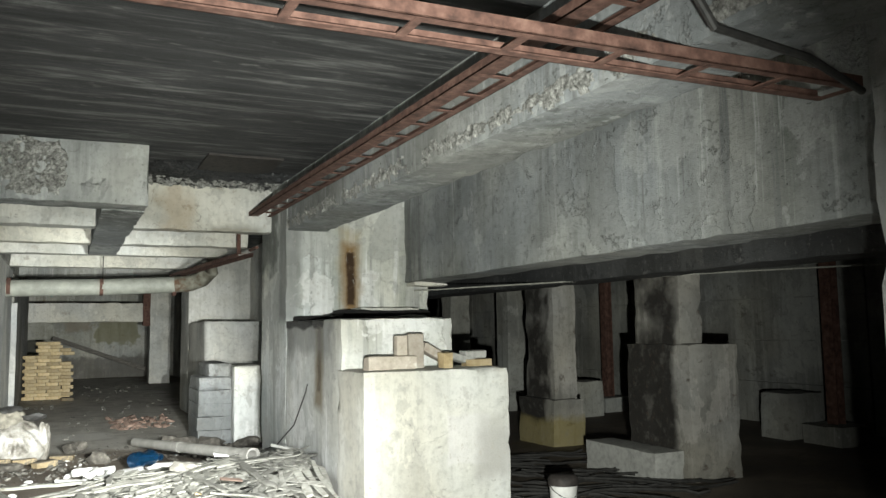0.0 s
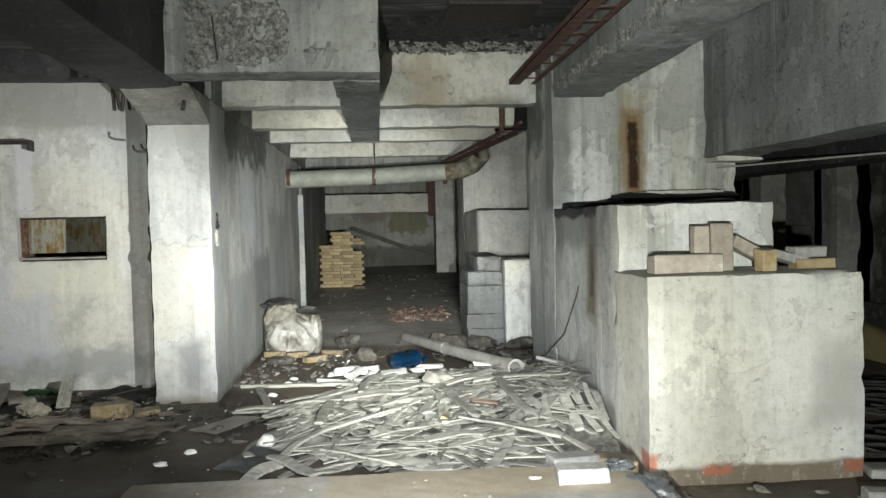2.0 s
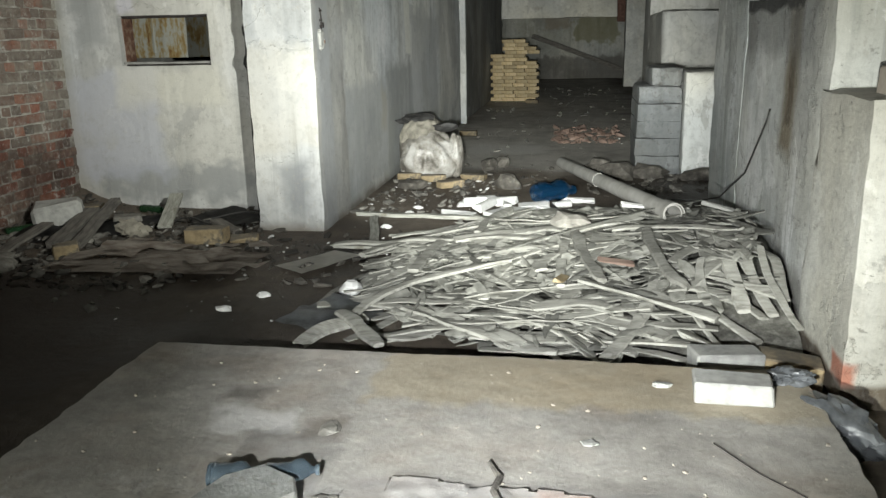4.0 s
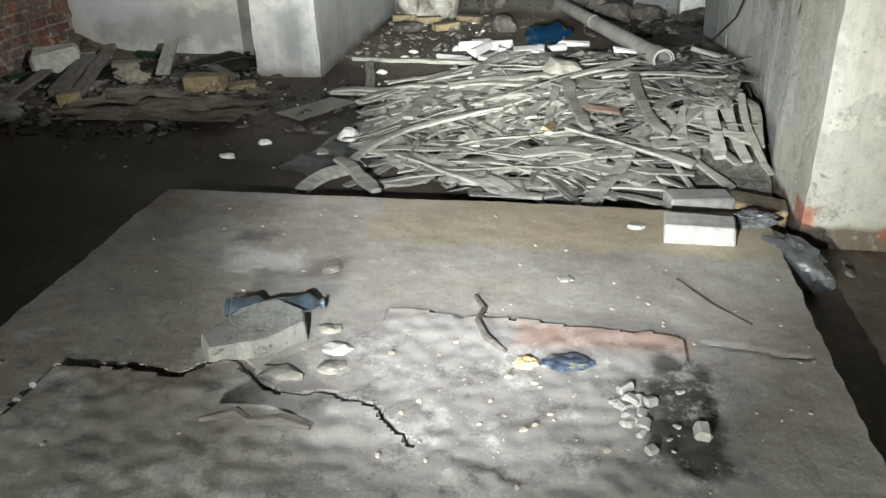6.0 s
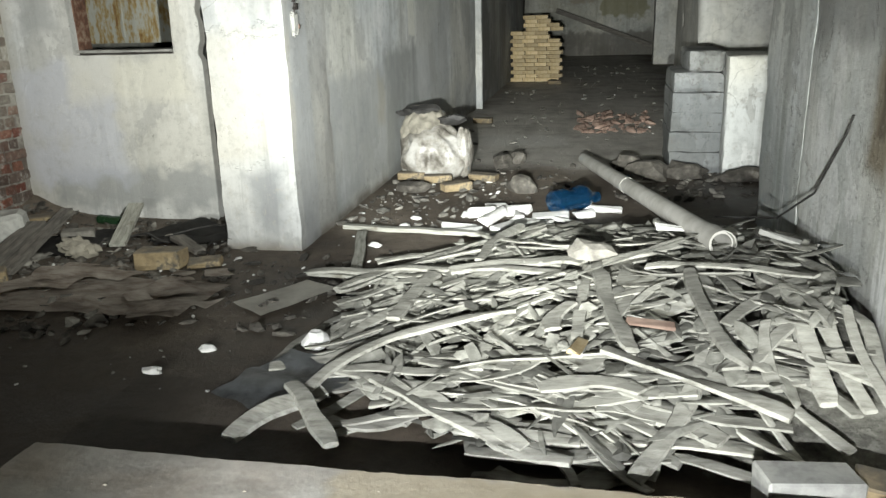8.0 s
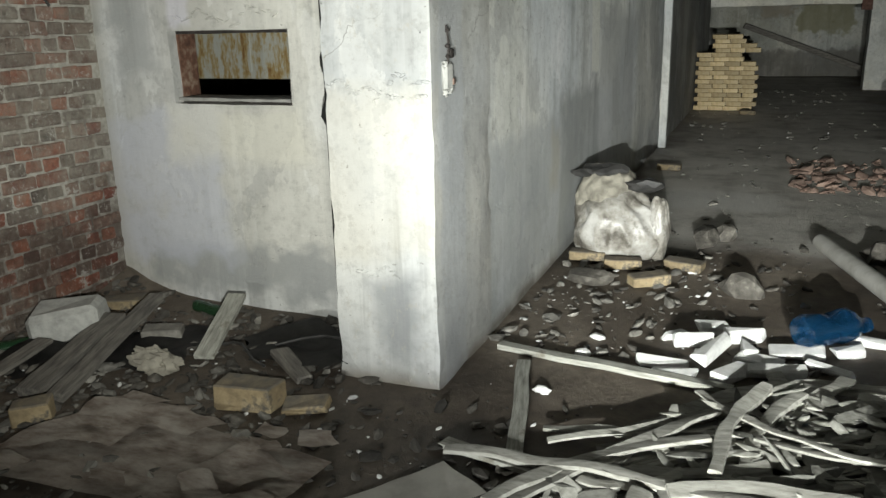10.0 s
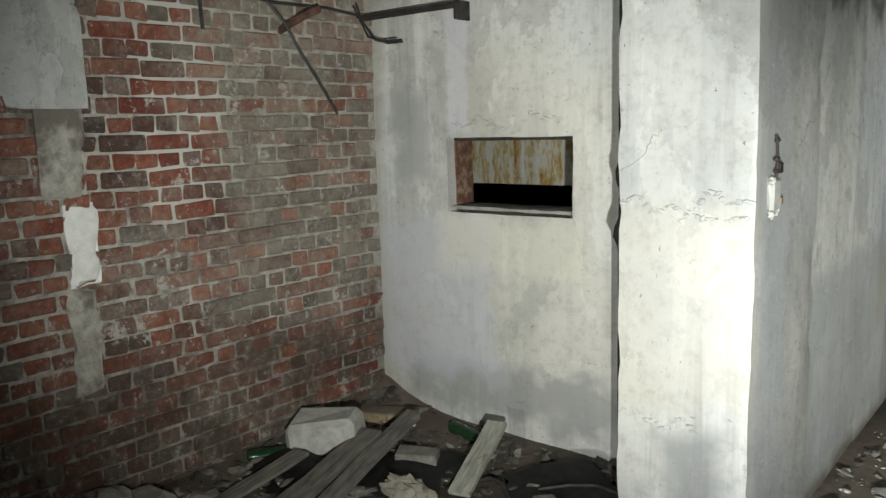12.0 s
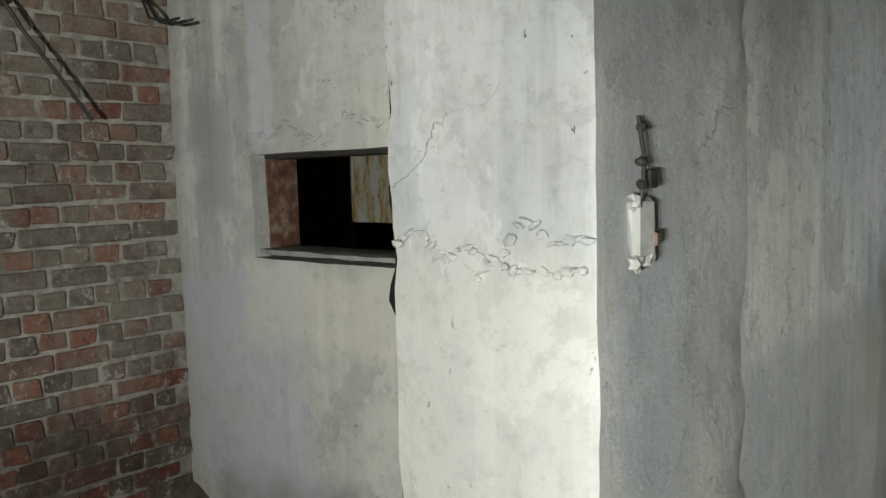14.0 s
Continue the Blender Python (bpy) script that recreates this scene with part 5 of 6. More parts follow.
for x, y, r, s in ((0.36, 4.9, (0.05, 0.035, 0.025), 1), (0.42, 4.78, (0.06, 0.045, 0.03), 2), (0.43, 4.68, (0.06, 0.05, 0.02), 3), (0.24, 5.35, (0.05, 0.07, 0.012), 4), (0.28, 4.62, (0.09, 0.06, 0.03), 5), (1.43, 5.85, (0.05, 0.03, 0.02), 6), (1.15, 5.35, (0.04, 0.03, 0.012), 7)):
    chunk(STONE if s in (1, 3, 5, 4) else GBRICK, x, y, slab_height(x, y) - r[2] * 0.3, (r[0] * 0.8, r[1] * 0.8, r[2] * 0.7), s + 50, "small stone chip lying on the slab", "stone", group="slab chips")
rnd = random.Random(88)
for k in range(24):
    x, y = rnd.gauss(1.37, 0.065), rnd.gauss(4.57, 0.05)
    r = rnd.uniform(0.014, 0.034)
    bm = bmesh.new()
    block(bm, Matrix(), (r * 1.7, r * rnd.uniform(0.9, 1.4), r * rnd.uniform(0.6, 1.1)), r * 0.25, r * 0.16)
    tagged(part("ash_lump", bm, GBRICK, at=pose(x, y, slab_height(x, y) - 0.004, rnd.uniform(-14, 14), rnd.uniform(-14, 14), rnd.uniform(0, 180))), "pale burnt plaster piece in the sooty patch of the slab", "plaster piece", "burnt pieces")



def bottle(name, label, mat, at, length, r, crush, seed, band=None):
    root = thing(name, label, "bottle", at)
    bm = bmesh.new()
    prof = [(0.0, 0.55), (0.02, 0.95), (0.1, 1.0), (0.2, 0.94), (0.32, 1.0), (0.46, 0.9), (0.6, 1.0), (0.72, 0.97), (0.82, 0.7), (0.9, 0.38), (1.0, 0.34)]
    rings = tube(bm, [(length * t, 0, r) for t, q in prof], r, 14, taper=[q for t, q in prof])
    for v in bm.verts:
        n = noise.noise(v.co * 13 + Vector((seed, 0, 0)))
        v.co.z = r + (v.co.z - r) * (1 - crush * (0.5 + n)) - crush * r * 0.3
        v.co.y *= 1 + crush * 0.3 * n
    lo = min(v.co.z for v in bm.verts)
    for v in bm.verts:
        v.co.z -= lo
    part("body", bm, mat, root, smooth=60)
    bm = bmesh.new()
    tube(bm, [(length * 0.96, 0, r * 0.8), (length * 1.04, 0, r * 0.8)], r * 0.42, 12)
    part("cap", bm, band or mat, root, smooth=40)
    return root


bottle("water_bottle", "large crushed blue plastic water bottle beside the scrap heap", BLUEP, pose(0.74, 9.86, 0.03, 0, 0, 40), 0.42, 0.1, 0.3, 3)
bottle("water_bottle", "crushed clear plastic bottle with a pale label on the slab", PALEP, pose(-0.02, 4.93, 0.158, 0, 0, 8), 0.15, 0.045, 0.3, 5, BLUEP)
bottle("water_bottle", "crushed clear plastic bottle on the slab", PALEP, pose(0.15, 4.97, 0.158, 0, 0, 15), 0.16, 0.042, 0.5, 8)
bottle("glass_bottle", "dark green glass bottle lying at the wall's foot", GREENG, pose(-2.76, 9.36, 0.01, 0, 0, -14), 0.3, 0.04, 0.0, 1)
bottle("glass_bottle", "dark green glass bottle in the rubble by the brick wall", GREENG, pose(-3.36, 8.35, 0.02, 0, 0, 55), 0.28, 0.04, 0.0, 2)


def crumple(name, label, category, mat, at, size, seed, amp=0.35):
    bm = bmesh.new()
    got = bmesh.ops.create_icosphere(bm, subdivisions=4, radius=1)
    for v in bm.verts:
        p = v.co.copy()
        k = 1 + amp * noise.noise(p * 2.2 + Vector((seed, 0, 0))) - amp * abs(noise.noise(p * 4.5 + Vector((0, seed, 0)))) + 0.3 * amp * noise.noise(p * 9)
        v.co = Vector((p.x * size[0], p.y * size[1], p.z * size[2])) * k
        v.co.z = max(v.co.z, -size[2] * 0.6)
    ob = part(name, bm, mat, at=at, smooth=35)
    return tagged(ob, label, category)


crumple("film_wrap", "crushed grey plastic wrapping hanging over the slab's edge", "wrapping", FILM, pose(2.06, 5.72, 0.09, 0, 12, -55), (0.17, 0.11, 0.08), 4)
crumple("film_wrap", "crumpled dark plastic wrapping on the slab", "wrapping", FILM, pose(1.93, 5.94, 0.175, 0, 0, 10), (0.1, 0.06, 0.04), 9)
crumple("sweet_wrapper", "crumpled blue and yellow foil wrapper on the slab", "wrapper", FOIL, pose(1.17, 4.78, slab_height(1.17, 4.78) + 0.015, 0, 0, 5), (0.08, 0.045, 0.016), 12)
crumple("paper_crumb", "crumpled yellow paper on the slab", "paper", YBRICK, pose(1.04, 4.77, slab_height(1.04, 4.77) + 0.012, 0, 0, 15), (0.04, 0.03, 0.018), 15)
crumple("torn_paper", "crumpled grey torn packing paper on the rubble", "paper", RAGM, pose(-2.38, 8.55, 0.05, 0, 20, 30), (0.13, 0.07, 0.09), 17, 0.4)
bm = bmesh.new()
tube(bm, [(0.83, 5.16, slab_height(0.83, 5.16) + 0.015), *[(x, y, slab_height(x, y) + 0.012) for x, y in ((0.87, 5.08), (0.86, 4.98), (0.9, 4.89), (0.97, 4.82))]], 0.012, 7, taper=[0.6, 1, 0.9, 1.1, 0.5])
tagged(part("root_stick", bm, OLDWOOD), "short crooked stick lying over the slab's step", "stick")
bm = bmesh.new()
tube(bm, [(1.56, 5.4, 0.158), (1.67, 5.22, 0.158), (1.78, 5.1, 0.157)], 0.0025, 5)
tagged(part("wire", bm, DARKIRON), "thin dark wire lying on the slab", "wire")
bm = bmesh.new()
tube(bm, [(0.15, 4.33, 0.2), (0.25, 4.36, 0.21), (0.3, 4.33, 0.21), (0.38, 4.36, 0.2), (0.47, 4.34, 0.195)], 0.016, 7, taper=[0.5, 1.2, 0.9, 1.1, 0.5])
tagged(part("twig", bm, OLDWOOD), "knotty twig on the broken slab", "twig")

# ---- boards and sheets in the recess ----
def plank(name, label, category, mat, ax, ay, az, bx, by, bz, w, th, seed, group="", bend=0.0, parent=None, roll=0.0):
    """A slightly warped plank from one point to another."""
    a, b = Vector((ax, ay, az)), Vector((bx, by, bz))
    L = (b - a).length
    bm = bmesh.new()
    n = max(3, int(L / 0.12))
    rings = []
    for k in range(n + 1):
        t = k / n
        ww = w * (1 + 0.12 * noise.noise(Vector((t * 4, seed, 0))))
        dz = bend * math.sin(math.pi * t) + 0.006 * noise.noise(Vector((t * 5, seed, 3)))
        dy = 0.012 * noise.noise(Vector((t * 3, seed, 8)))
        e0 = 0.02 * noise.noise(Vector((seed, 1, k))) if k in (0, n) else 0.0
        rings.append([bm.verts.new((L * t + e0, -ww / 2 + dy, dz)), bm.verts.new((L * t - e0, ww / 2 + dy, dz)), bm.verts.new((L * t - e0, ww / 2 + dy, dz + th)), bm.verts.new((L * t + e0, -ww / 2 + dy, dz + th))])
    for q, r in zip(rings, rings[1:]):
        for k in range(4):
            bm.faces.new((q[k], q[(k + 1) % 4], r[(k + 1) % 4], r[k]))
    bm.faces.new(rings[0][::-1])
    bm.faces.new(rings[-1])
    d = b - a
    m = Matrix.Translation(a) @ Euler((radians(roll), -math.asin(d.z / L), math.atan2(d.y, d.x)), "XYZ").to_matrix().to_4x4()
    ob = part(name, bm, mat, parent, at=m)
    return tagged(ob, label, category, group) if parent is None else ob


for k, (ax, ay, az, bx, by, bz, w, th) in enumerate(((-3.02, 7.75, 0.02, -3.08, 8.5, 0.1, 0.1, 0.02), (-2.74, 8.08, 0.02, -2.9, 8.84, 0.12, 0.13, 0.05), (-2.57, 8.08, 0.02, -2.87, 9.15, 0.14, 0.08, 0.05), (-2.8, 8.3, 0.0, -2.95, 9.0, 0.06, 0.1, 0.02), (-2.2, 8.72, 0.03, -2.33, 9.22, 0.2, 0.11, 0.025))):
    plank("board", "dark weathered board lying in the rubble by the brick wall", "board", OLDWOOD if k != 4 else WOOD, ax, ay, az, bx, by, bz, w, th, k + 3, "boards in the recess")


def flat_sheet(name, label, category, mat, corners, th, seed, warp):
    """A thin warped sheet over four corners."""
    c = [Vector(p) for p in corners]
    bm = bmesh.new()
    n = 14
    top = []
    for i in range(n + 1):
        row = []
        for j in range(n + 1):
            u, v = i / n, j / n
            p = c[0] * (1 - u) * (1 - v) + c[1] * u * (1 - v) + c[2] * u * v + c[3] * (1 - u) * v
            if i in (0, n) or j in (0, n):
                p = p + Vector((noise.noise(p * 6 + Vector((seed, 0, 0))), noise.noise(p * 6 + Vector((0, seed, 0))), 0)) * warp * 1.2
            p.z += abs(noise.noise(p * 3 + Vector((0, 0, seed)))) * warp
            row.append(bm.verts.new(p))
        top.append(row)
    for i in range(n):
        for j in range(n):
            bm.faces.new((top[i][j], top[i + 1][j], top[i + 1][j + 1], top[i][j + 1]))
    bmesh.ops.solidify(bm, geom=bm.faces[:], thickness=th)
    return tagged(part(name, bm, mat, smooth=40), label, category)


flat_sheet("hardboard_sheet", "pale torn hardboard sheet lying on the floor", "sheet", PLY, ((-0.91, 7.81, 0.012), (-0.62, 8.225, 0.012), (-0.37, 8.05, 0.03), (-0.657, 7.62, 0.02)), 0.006, 2, 0.012)
flat_sheet("rotten_sheet", "large rotten brown board peeling apart on the floor", "sheet", PEEL, ((-2.55, 7.5, 0.015), (-2.35, 8.15, 0.02), (-1.05, 8.05, 0.03), (-1.1, 7.55, 0.015)), 0.012, 7, 0.028)
flat_sheet("rotten_sheet", "torn layer of a rotten board on the floor", "sheet", PEEL, ((-2.4, 7.62, 0.06), (-2.3, 8.1, 0.07), (-1.85, 8.2, 0.06), (-1.95, 7.8, 0.05)), 0.006, 11, 0.06)
rnd = random.Random(41)
for k in range(16):
    x, y, s = rnd.uniform(-2.3, -0.95), rnd.uniform(7.45, 8.15), rnd.uniform(0.08, 0.24)
    t = rnd.uniform(0, 3)
    c = [(x + s * math.cos(t + a), y + 0.6 * s * math.sin(t + a), 0.05 + 0.02 * rnd.random()) for a in (0, 1.4, 3.0, 4.6)]
    flat_sheet("board_flake", "torn flake of the rotten brown board", "flake", PEEL, c, 0.004, k + 50, 0.05)["group"] = "board flakes"
flat_sheet("rubber_mat", "crumpled dark roofing felt at the pillar's foot", "mat", CABLE, ((-2.1, 8.85, 0.02), (-2.05, 9.3, 0.03), (-1.46, 9.25, 0.05), (-1.46, 8.7, 0.02)), 0.008, 17, 0.11)
flat_sheet("rubber_mat", "crumpled dark roofing felt near the brick wall", "mat", CABLE, ((-3.3, 8.1, 0.02), (-3.35, 8.6, 0.03), (-2.4, 9.1, 0.03), (-2.3, 8.6, 0.02)), 0.008, 23, 0.1)
flat_sheet("film_sheet", "torn grey plastic film beside the scrap heap", "film", FILM, ((-0.5, 6.75, 0.01), (-0.3, 7.2, 0.01), (0.1, 7.0, 0.03), (-0.1, 6.6, 0.02)), 0.003, 29, 0.06)
for k, (x, y, l) in enumerate(((-1.9, 8.95, 0.8), (-2.2, 8.75, 0.6))):
    bm = bmesh.new()
    tube(bm, [(x + l * t, y + 0.12 * math.sin(5 * t + k), 0.06 + 0.05 * math.sin(3.1 * t)) for t in (0, 0.15, 0.3, 0.45, 0.6, 0.75, 0.9, 1)][:6], 0.008, 6)
    tagged(part("loose_cable", bm, CABLE), "black cable end lying in the rubble", "cable", "cable ends")

# ---- the scrap heap ----
def hump(x, y):
    """The heap climbs against the footing and falls off to the front, the back and the open floor."""
    fx = min(max((x + 0.15) / 2.35, 0.0), 1.05)
    fy = min(max((y - 6.25) / 0.75, 0.0), 1.0) * min(max((10.0 - y) / 2.3, 0.0), 1.0) ** 0.8
    return 0.41 * fx * fy + 0.02 * noise.noise(Vector((x * 3, y * 3, 2)))


heap = thing("scrap_heap", "wide heap of dusty grey curved strips and plaster scraps", "scrap heap")
bm = bmesh.new()
sheet_grid(bm, [-0.5 + 0.06 * k for k in range(45)], [6.35 + 0.06 * k for k in range(58)], lambda x, y: max(-0.01, hump(x, y) * 0.9 - 0.075) + 0.025 * noise.noise(Vector((x * 9, y * 9, 1))) * (1 if hump(x, y) > 0.06 else 0))
# core coloured dark so that the gaps between strips look shaded
part("core", bm, grain_mat("heap_dust_and_shade", [(0.3, (0.05, 0.047, 0.04)), (0.5, (0.13, 0.127, 0.11)), (0.7, (0.28, 0.275, 0.245))], 16, relief=0.9, dist=0.02), heap, "dusty splinters and crumbs, darkened for the shade between strips", 60)


STRIP = grain_mat("dusty_bark_strip", [(0.28, (0.14, 0.135, 0.115)), (0.45, (0.31, 0.305, 0.27)), (0.68, (0.46, 0.455, 0.41))], 9, (1, 3.5, 3.5), vary=0.3, relief=0.8, dist=0.006, second=(5, 0.64, (0.16, 0.15, 0.125)))


def strip(a, mid, b, lift, w, th, seed):
    """A dusty curved strip, domed across, bent in plan through mid and sagging over the heap."""
    a, mid, b = Vector(a), Vector(mid), Vector(b)
    ctrl = mid * 2 - (a + b) / 2
    L = (mid - a).length + (b - mid).length
    n = max(5, int(L / 0.055))
    flat = [a * (1 - k / n) ** 2 + ctrl * 2 * (k / n) * (1 - k / n) + b * (k / n) ** 2 for k in range(n + 1)]
    ends = hump(*flat[0]), hump(*flat[-1])
    bm = bmesh.new()
    rings = []
    for k, p in enumerate(flat):
        t = k / n
        d = (flat[min(k + 1, n)] - flat[max(k - 1, 0)]).normalized()
        side = Vector((-d.y, d.x))
        p = p + side * (0.014 * noise.noise(Vector((t * L * 5, seed * 1.37, 8))))
        z = max(0.55 * hump(*p) + 0.45 * (ends[0] * (1 - t) + ends[1] * t), hump(*p) - 0.03) + lift + 0.02 * noise.noise(Vector((t * L * 3.5, seed, 4)))
        tilt = 0.5 * noise.noise(Vector((seed * 3.7, 1.3, 5))) + 0.5 * noise.noise(Vector((t * L * 2.2, seed, 5)))
        ww = w * (1 + 0.4 * noise.noise(Vector((t * L * 6, seed, 0)))) * (0.9 if k in (0, n) else 1.0)
        curl = 0.03 + 0.3 * noise.noise(Vector((seed * 2.1, t * 2, 9)))
        ring = []
        for u, h in ((-0.5, 0.15), (-0.42, 0.9), (0.0, 1.0), (0.43, 0.85), (0.5, 0.1), (0.3, -0.3), (-0.3, -0.3)):
            off = u * ww
            up = h * th + curl * w * 0.35 * (0.25 - u * u) * 4 * (1 if h >= 0 else 0.7)
            ring.append(bm.verts.new((p.x + side.x * off, p.y + side.y * off, max(0.004, z + up + off * math.sin(tilt)))))
        rings.append(ring)
    for q, r in zip(rings, rings[1:]):
        for k in range(7):
            bm.faces.new((q[k], q[(k + 1) % 7], r[(k + 1) % 7], r[k]))
    bm.faces.new(rings[0][::-1])
    bm.faces.new(rings[-1])
    me = mesh_of("strip", bm, STRIP, 28)
    ob = new("strip", me)
    ob.parent = heap
    return ob


def fits(p):
    x, y = p
    on_pipe = y > 7.9 and abs(x - 1.71 + 0.1975 * (y - 8.05)) < 0.14
    return -0.45 < x < 2.1 and 6.2 < y < 9.6 and not on_pipe


rnd = random.Random(11)
count = 0
while count < 205:
    r, th0 = math.sqrt(rnd.random()), rnd.uniform(0, 2 * math.pi)
    cx, cy = 1.05 + 1.25 * r * math.cos(th0), 7.75 + 1.5 * r * math.sin(th0)
    L = rnd.choice((0.35, 0.5, 0.7, 0.9, 1.2)) * rnd.uniform(0.8, 1.15)
    if cy < 6.9 and cx > 0.3:
        ang = rnd.gauss(-0.25, 0.35)
    elif cx < 0.75:
        ang = rnd.gauss(0.55, 0.4)
    elif cx > 1.35:
        ang = rnd.gauss(1.75, 0.45)
    else:
        ang = rnd.gauss(0.6, 0.8)
    half = Vector((math.cos(ang), math.sin(ang))) * (L / 2)
    c = Vector((cx, cy))
    mid = c + Vector((-half.y, half.x)) * rnd.gauss(0, 0.22)
    if not (fits(c - half) and fits(c + half) and fits(mid)):
        continue
    count += 1
    strip(c - half, mid, c + half, -0.02 + 0.1 * (count / 205) * rnd.uniform(0.3, 1), rnd.choice((0.04, 0.055, 0.07, 0.085)) * rnd.uniform(0.85, 1.2), rnd.uniform(0.006, 0.014), count)
for k in range(36):
    L, ang, cx, cy = rnd.uniform(0.3, 0.8), rnd.gauss(-0.25, 0.3), rnd.uniform(0.35, 1.9), rnd.uniform(6.35, 6.9)
    c, half = Vector((cx, cy)), Vector((math.cos(ang), math.sin(ang))) * (L / 2)
    if fits(c - half) and fits(c + half):
        strip(c - half, c + Vector((-half.y, half.x)) * rnd.gauss(0, 0.15), c + half, rnd.uniform(0.0, 0.04), rnd.uniform(0.05, 0.085), rnd.uniform(0.006, 0.012), 900 + k)
for k in range(26):
    L, ang, cx, cy = rnd.uniform(0.3, 0.75), rnd.gauss(1.75, 0.35), rnd.uniform(1.6, 2.07), rnd.uniform(6.6, 8.5)
    c, half = Vector((cx, cy)), Vector((math.cos(ang), math.sin(ang))) * (L / 2)
    half.x = max(-abs(2.11 - cx), min(abs(2.11 - cx), half.x))
    strip(c - half, c + Vector((-abs(half.y) * 0.12, 0)), c + half, rnd.uniform(0.0, 0.05), rnd.uniform(0.04, 0.07), rnd.uniform(0.006, 0.012), 700 + k)
# the longest strips on top
LONG = [((-0.63, 8.27), (0.15, 8.2), (1.07, 7.84)), ((-0.32, 7.91), (0.0, 8.35), (0.4, 8.85)), ((0.13, 7.4), (0.15, 7.8), (0.18, 8.12)), ((0.42, 8.26), (0.45, 8.7), (0.59, 9.1)),
        ((0.53, 8.37), (0.58, 8.77), (0.73, 9.1)), ((1.1, 8.0), (1.34, 8.11), (1.55, 8.3)), ((-0.07, 6.66), (0.17, 7.12), (0.73, 7.32)), ((-0.14, 6.75), (0.04, 6.5), (0.18, 6.3)),
        ((-0.24, 6.36), (-0.14, 6.59), (0.0, 6.76)), ((1.05, 8.25), (1.02, 7.33), (1.02, 6.86)), ((1.08, 8.02), (1.15, 7.26), (1.23, 6.84)), ((1.12, 6.84), (1.45, 6.68), (1.75, 6.53)),
        ((0.2, 6.82), (0.64, 6.48), (1.02, 6.32)), ((-0.34, 7.95), (-0.04, 8.34), (0.38, 8.57)), ((0.28, 8.1), (0.66, 8.16), (1.02, 7.96)), ((1.5, 7.53), (1.54, 6.94), (1.64, 6.72)),
        ((1.86, 7.3), (1.87, 6.84), (1.88, 6.6))]
for k, (a, m, b) in enumerate(LONG):
    strip(a, m, b, 0.045 + 0.01 * (k % 4), 0.06 + 0.012 * (k % 3), 0.018, 400 + 3 * k)
bm = bmesh.new()
rnd = random.Random(31)
for k in range(1000):
    r, th0 = math.sqrt(rnd.random()), rnd.uniform(0, 2 * math.pi)
    x, y = 1.0 + 1.2 * r * math.cos(th0), 7.75 + 1.4 * r * math.sin(th0)
    if x > 2.1:
        continue
    lump(bm, pose(x, y, hump(x, y) + rnd.uniform(0.0, 0.06), rnd.uniform(-18, 22), rnd.uniform(-18, 18), rnd.uniform(0, 360)), (rnd.uniform(0.02, 0.15), rnd.uniform(0.008, 0.045), rnd.uniform(0.002, 0.008)), k, 0.7, 1)
tagged(part("debris", bm, SPLINTER, heap), kind="stuff")
for k, (x, y, rz, c) in enumerate(((1.02, 6.85, 80, YBRICK), (1.3, 6.95, 15, SHARD), (1.5, 8.5, 20, CHALK), (1.95, 7.9, -25, GBRICK))):
    bm = bmesh.new()
    block(bm, pose(x, y, hump(x, y) + 0.09, 5, 10, rz), (0.2, 0.05, 0.02), 0.004, 0.01)
    part("plaster_scrap", bm, c, heap)
chunk(STONE, 1.06, 8.05, hump(1.06, 8.05) + 0.1, (0.13, 0.11, 0.05), 91, "flat broken brick lying on the scrap heap", "brick", "brick_piece", 20)
# sticks lying apart from the heap
plank("stick", "long dusty batten lying beside the scrap heap", "stick", WOOD, -0.78, 9.45, 0.0, 0.44, 9.24, 0.02, 0.06, 0.03, 61, "loose sticks")
plank("stick", "short upright-leaning slat beside the scrap heap", "stick", WOOD, -0.33, 8.26, 0.02, -0.58, 9.25, 0.02, 0.07, 0.02, 62, "loose sticks")
plank("stick", "short dusty slat beside the scrap heap", "stick", WOOD, -0.68, 8.38, 0.0, -0.1, 8.2, 0.04, 0.07, 0.02, 63, "loose sticks")
for k, (x, y, rz, w) in enumerate(((0.08, 9.5, 12, 0.3), (0.32, 9.65, 70, 0.42), (0.47, 9.98, 5, 0.24), (0.73, 9.85, 12, 0.32), (1.12, 10.1, -20, 0.36), (0.2, 9.75, 30, 0.22), (0.55, 9.7, -8, 0.26), (0.3, 10.05, 20, 0.2), (0.1, 9.9, 40, 0.16), (0.15, 9.36, -5, 0.26), (0.42, 9.45, 60, 0.3), (0.62, 9.55, 15, 0.34), (0.88, 9.66, -18, 0.24), (0.48, 9.78, 100, 0.2), (0.98, 9.95, 30, 0.2))):
    bm = bmesh.new()
    block(bm, Matrix(), (w * 0.85, 0.06 + 0.012 * (k % 4), 0.04 + 0.008 * (k % 3)), 0.008, 0.022)
    tagged(part("foam_strip", bm, CHALK, at=pose(x, y, floor_height(x, y) + (0.05 if k in (1, 5) else 0.0), 4 * (k % 3), 0, rz)), "white foam plaster strip on the floor", "foam strip", "white strips")

# drain pipe
pvc = thing("drain_pipe", "dusty grey plastic drain pipe lying on the scrap heap", "pipe")
a, b = Vector((0.93, 12.0, 0.065)), Vector((1.71, 8.05, 0.36))


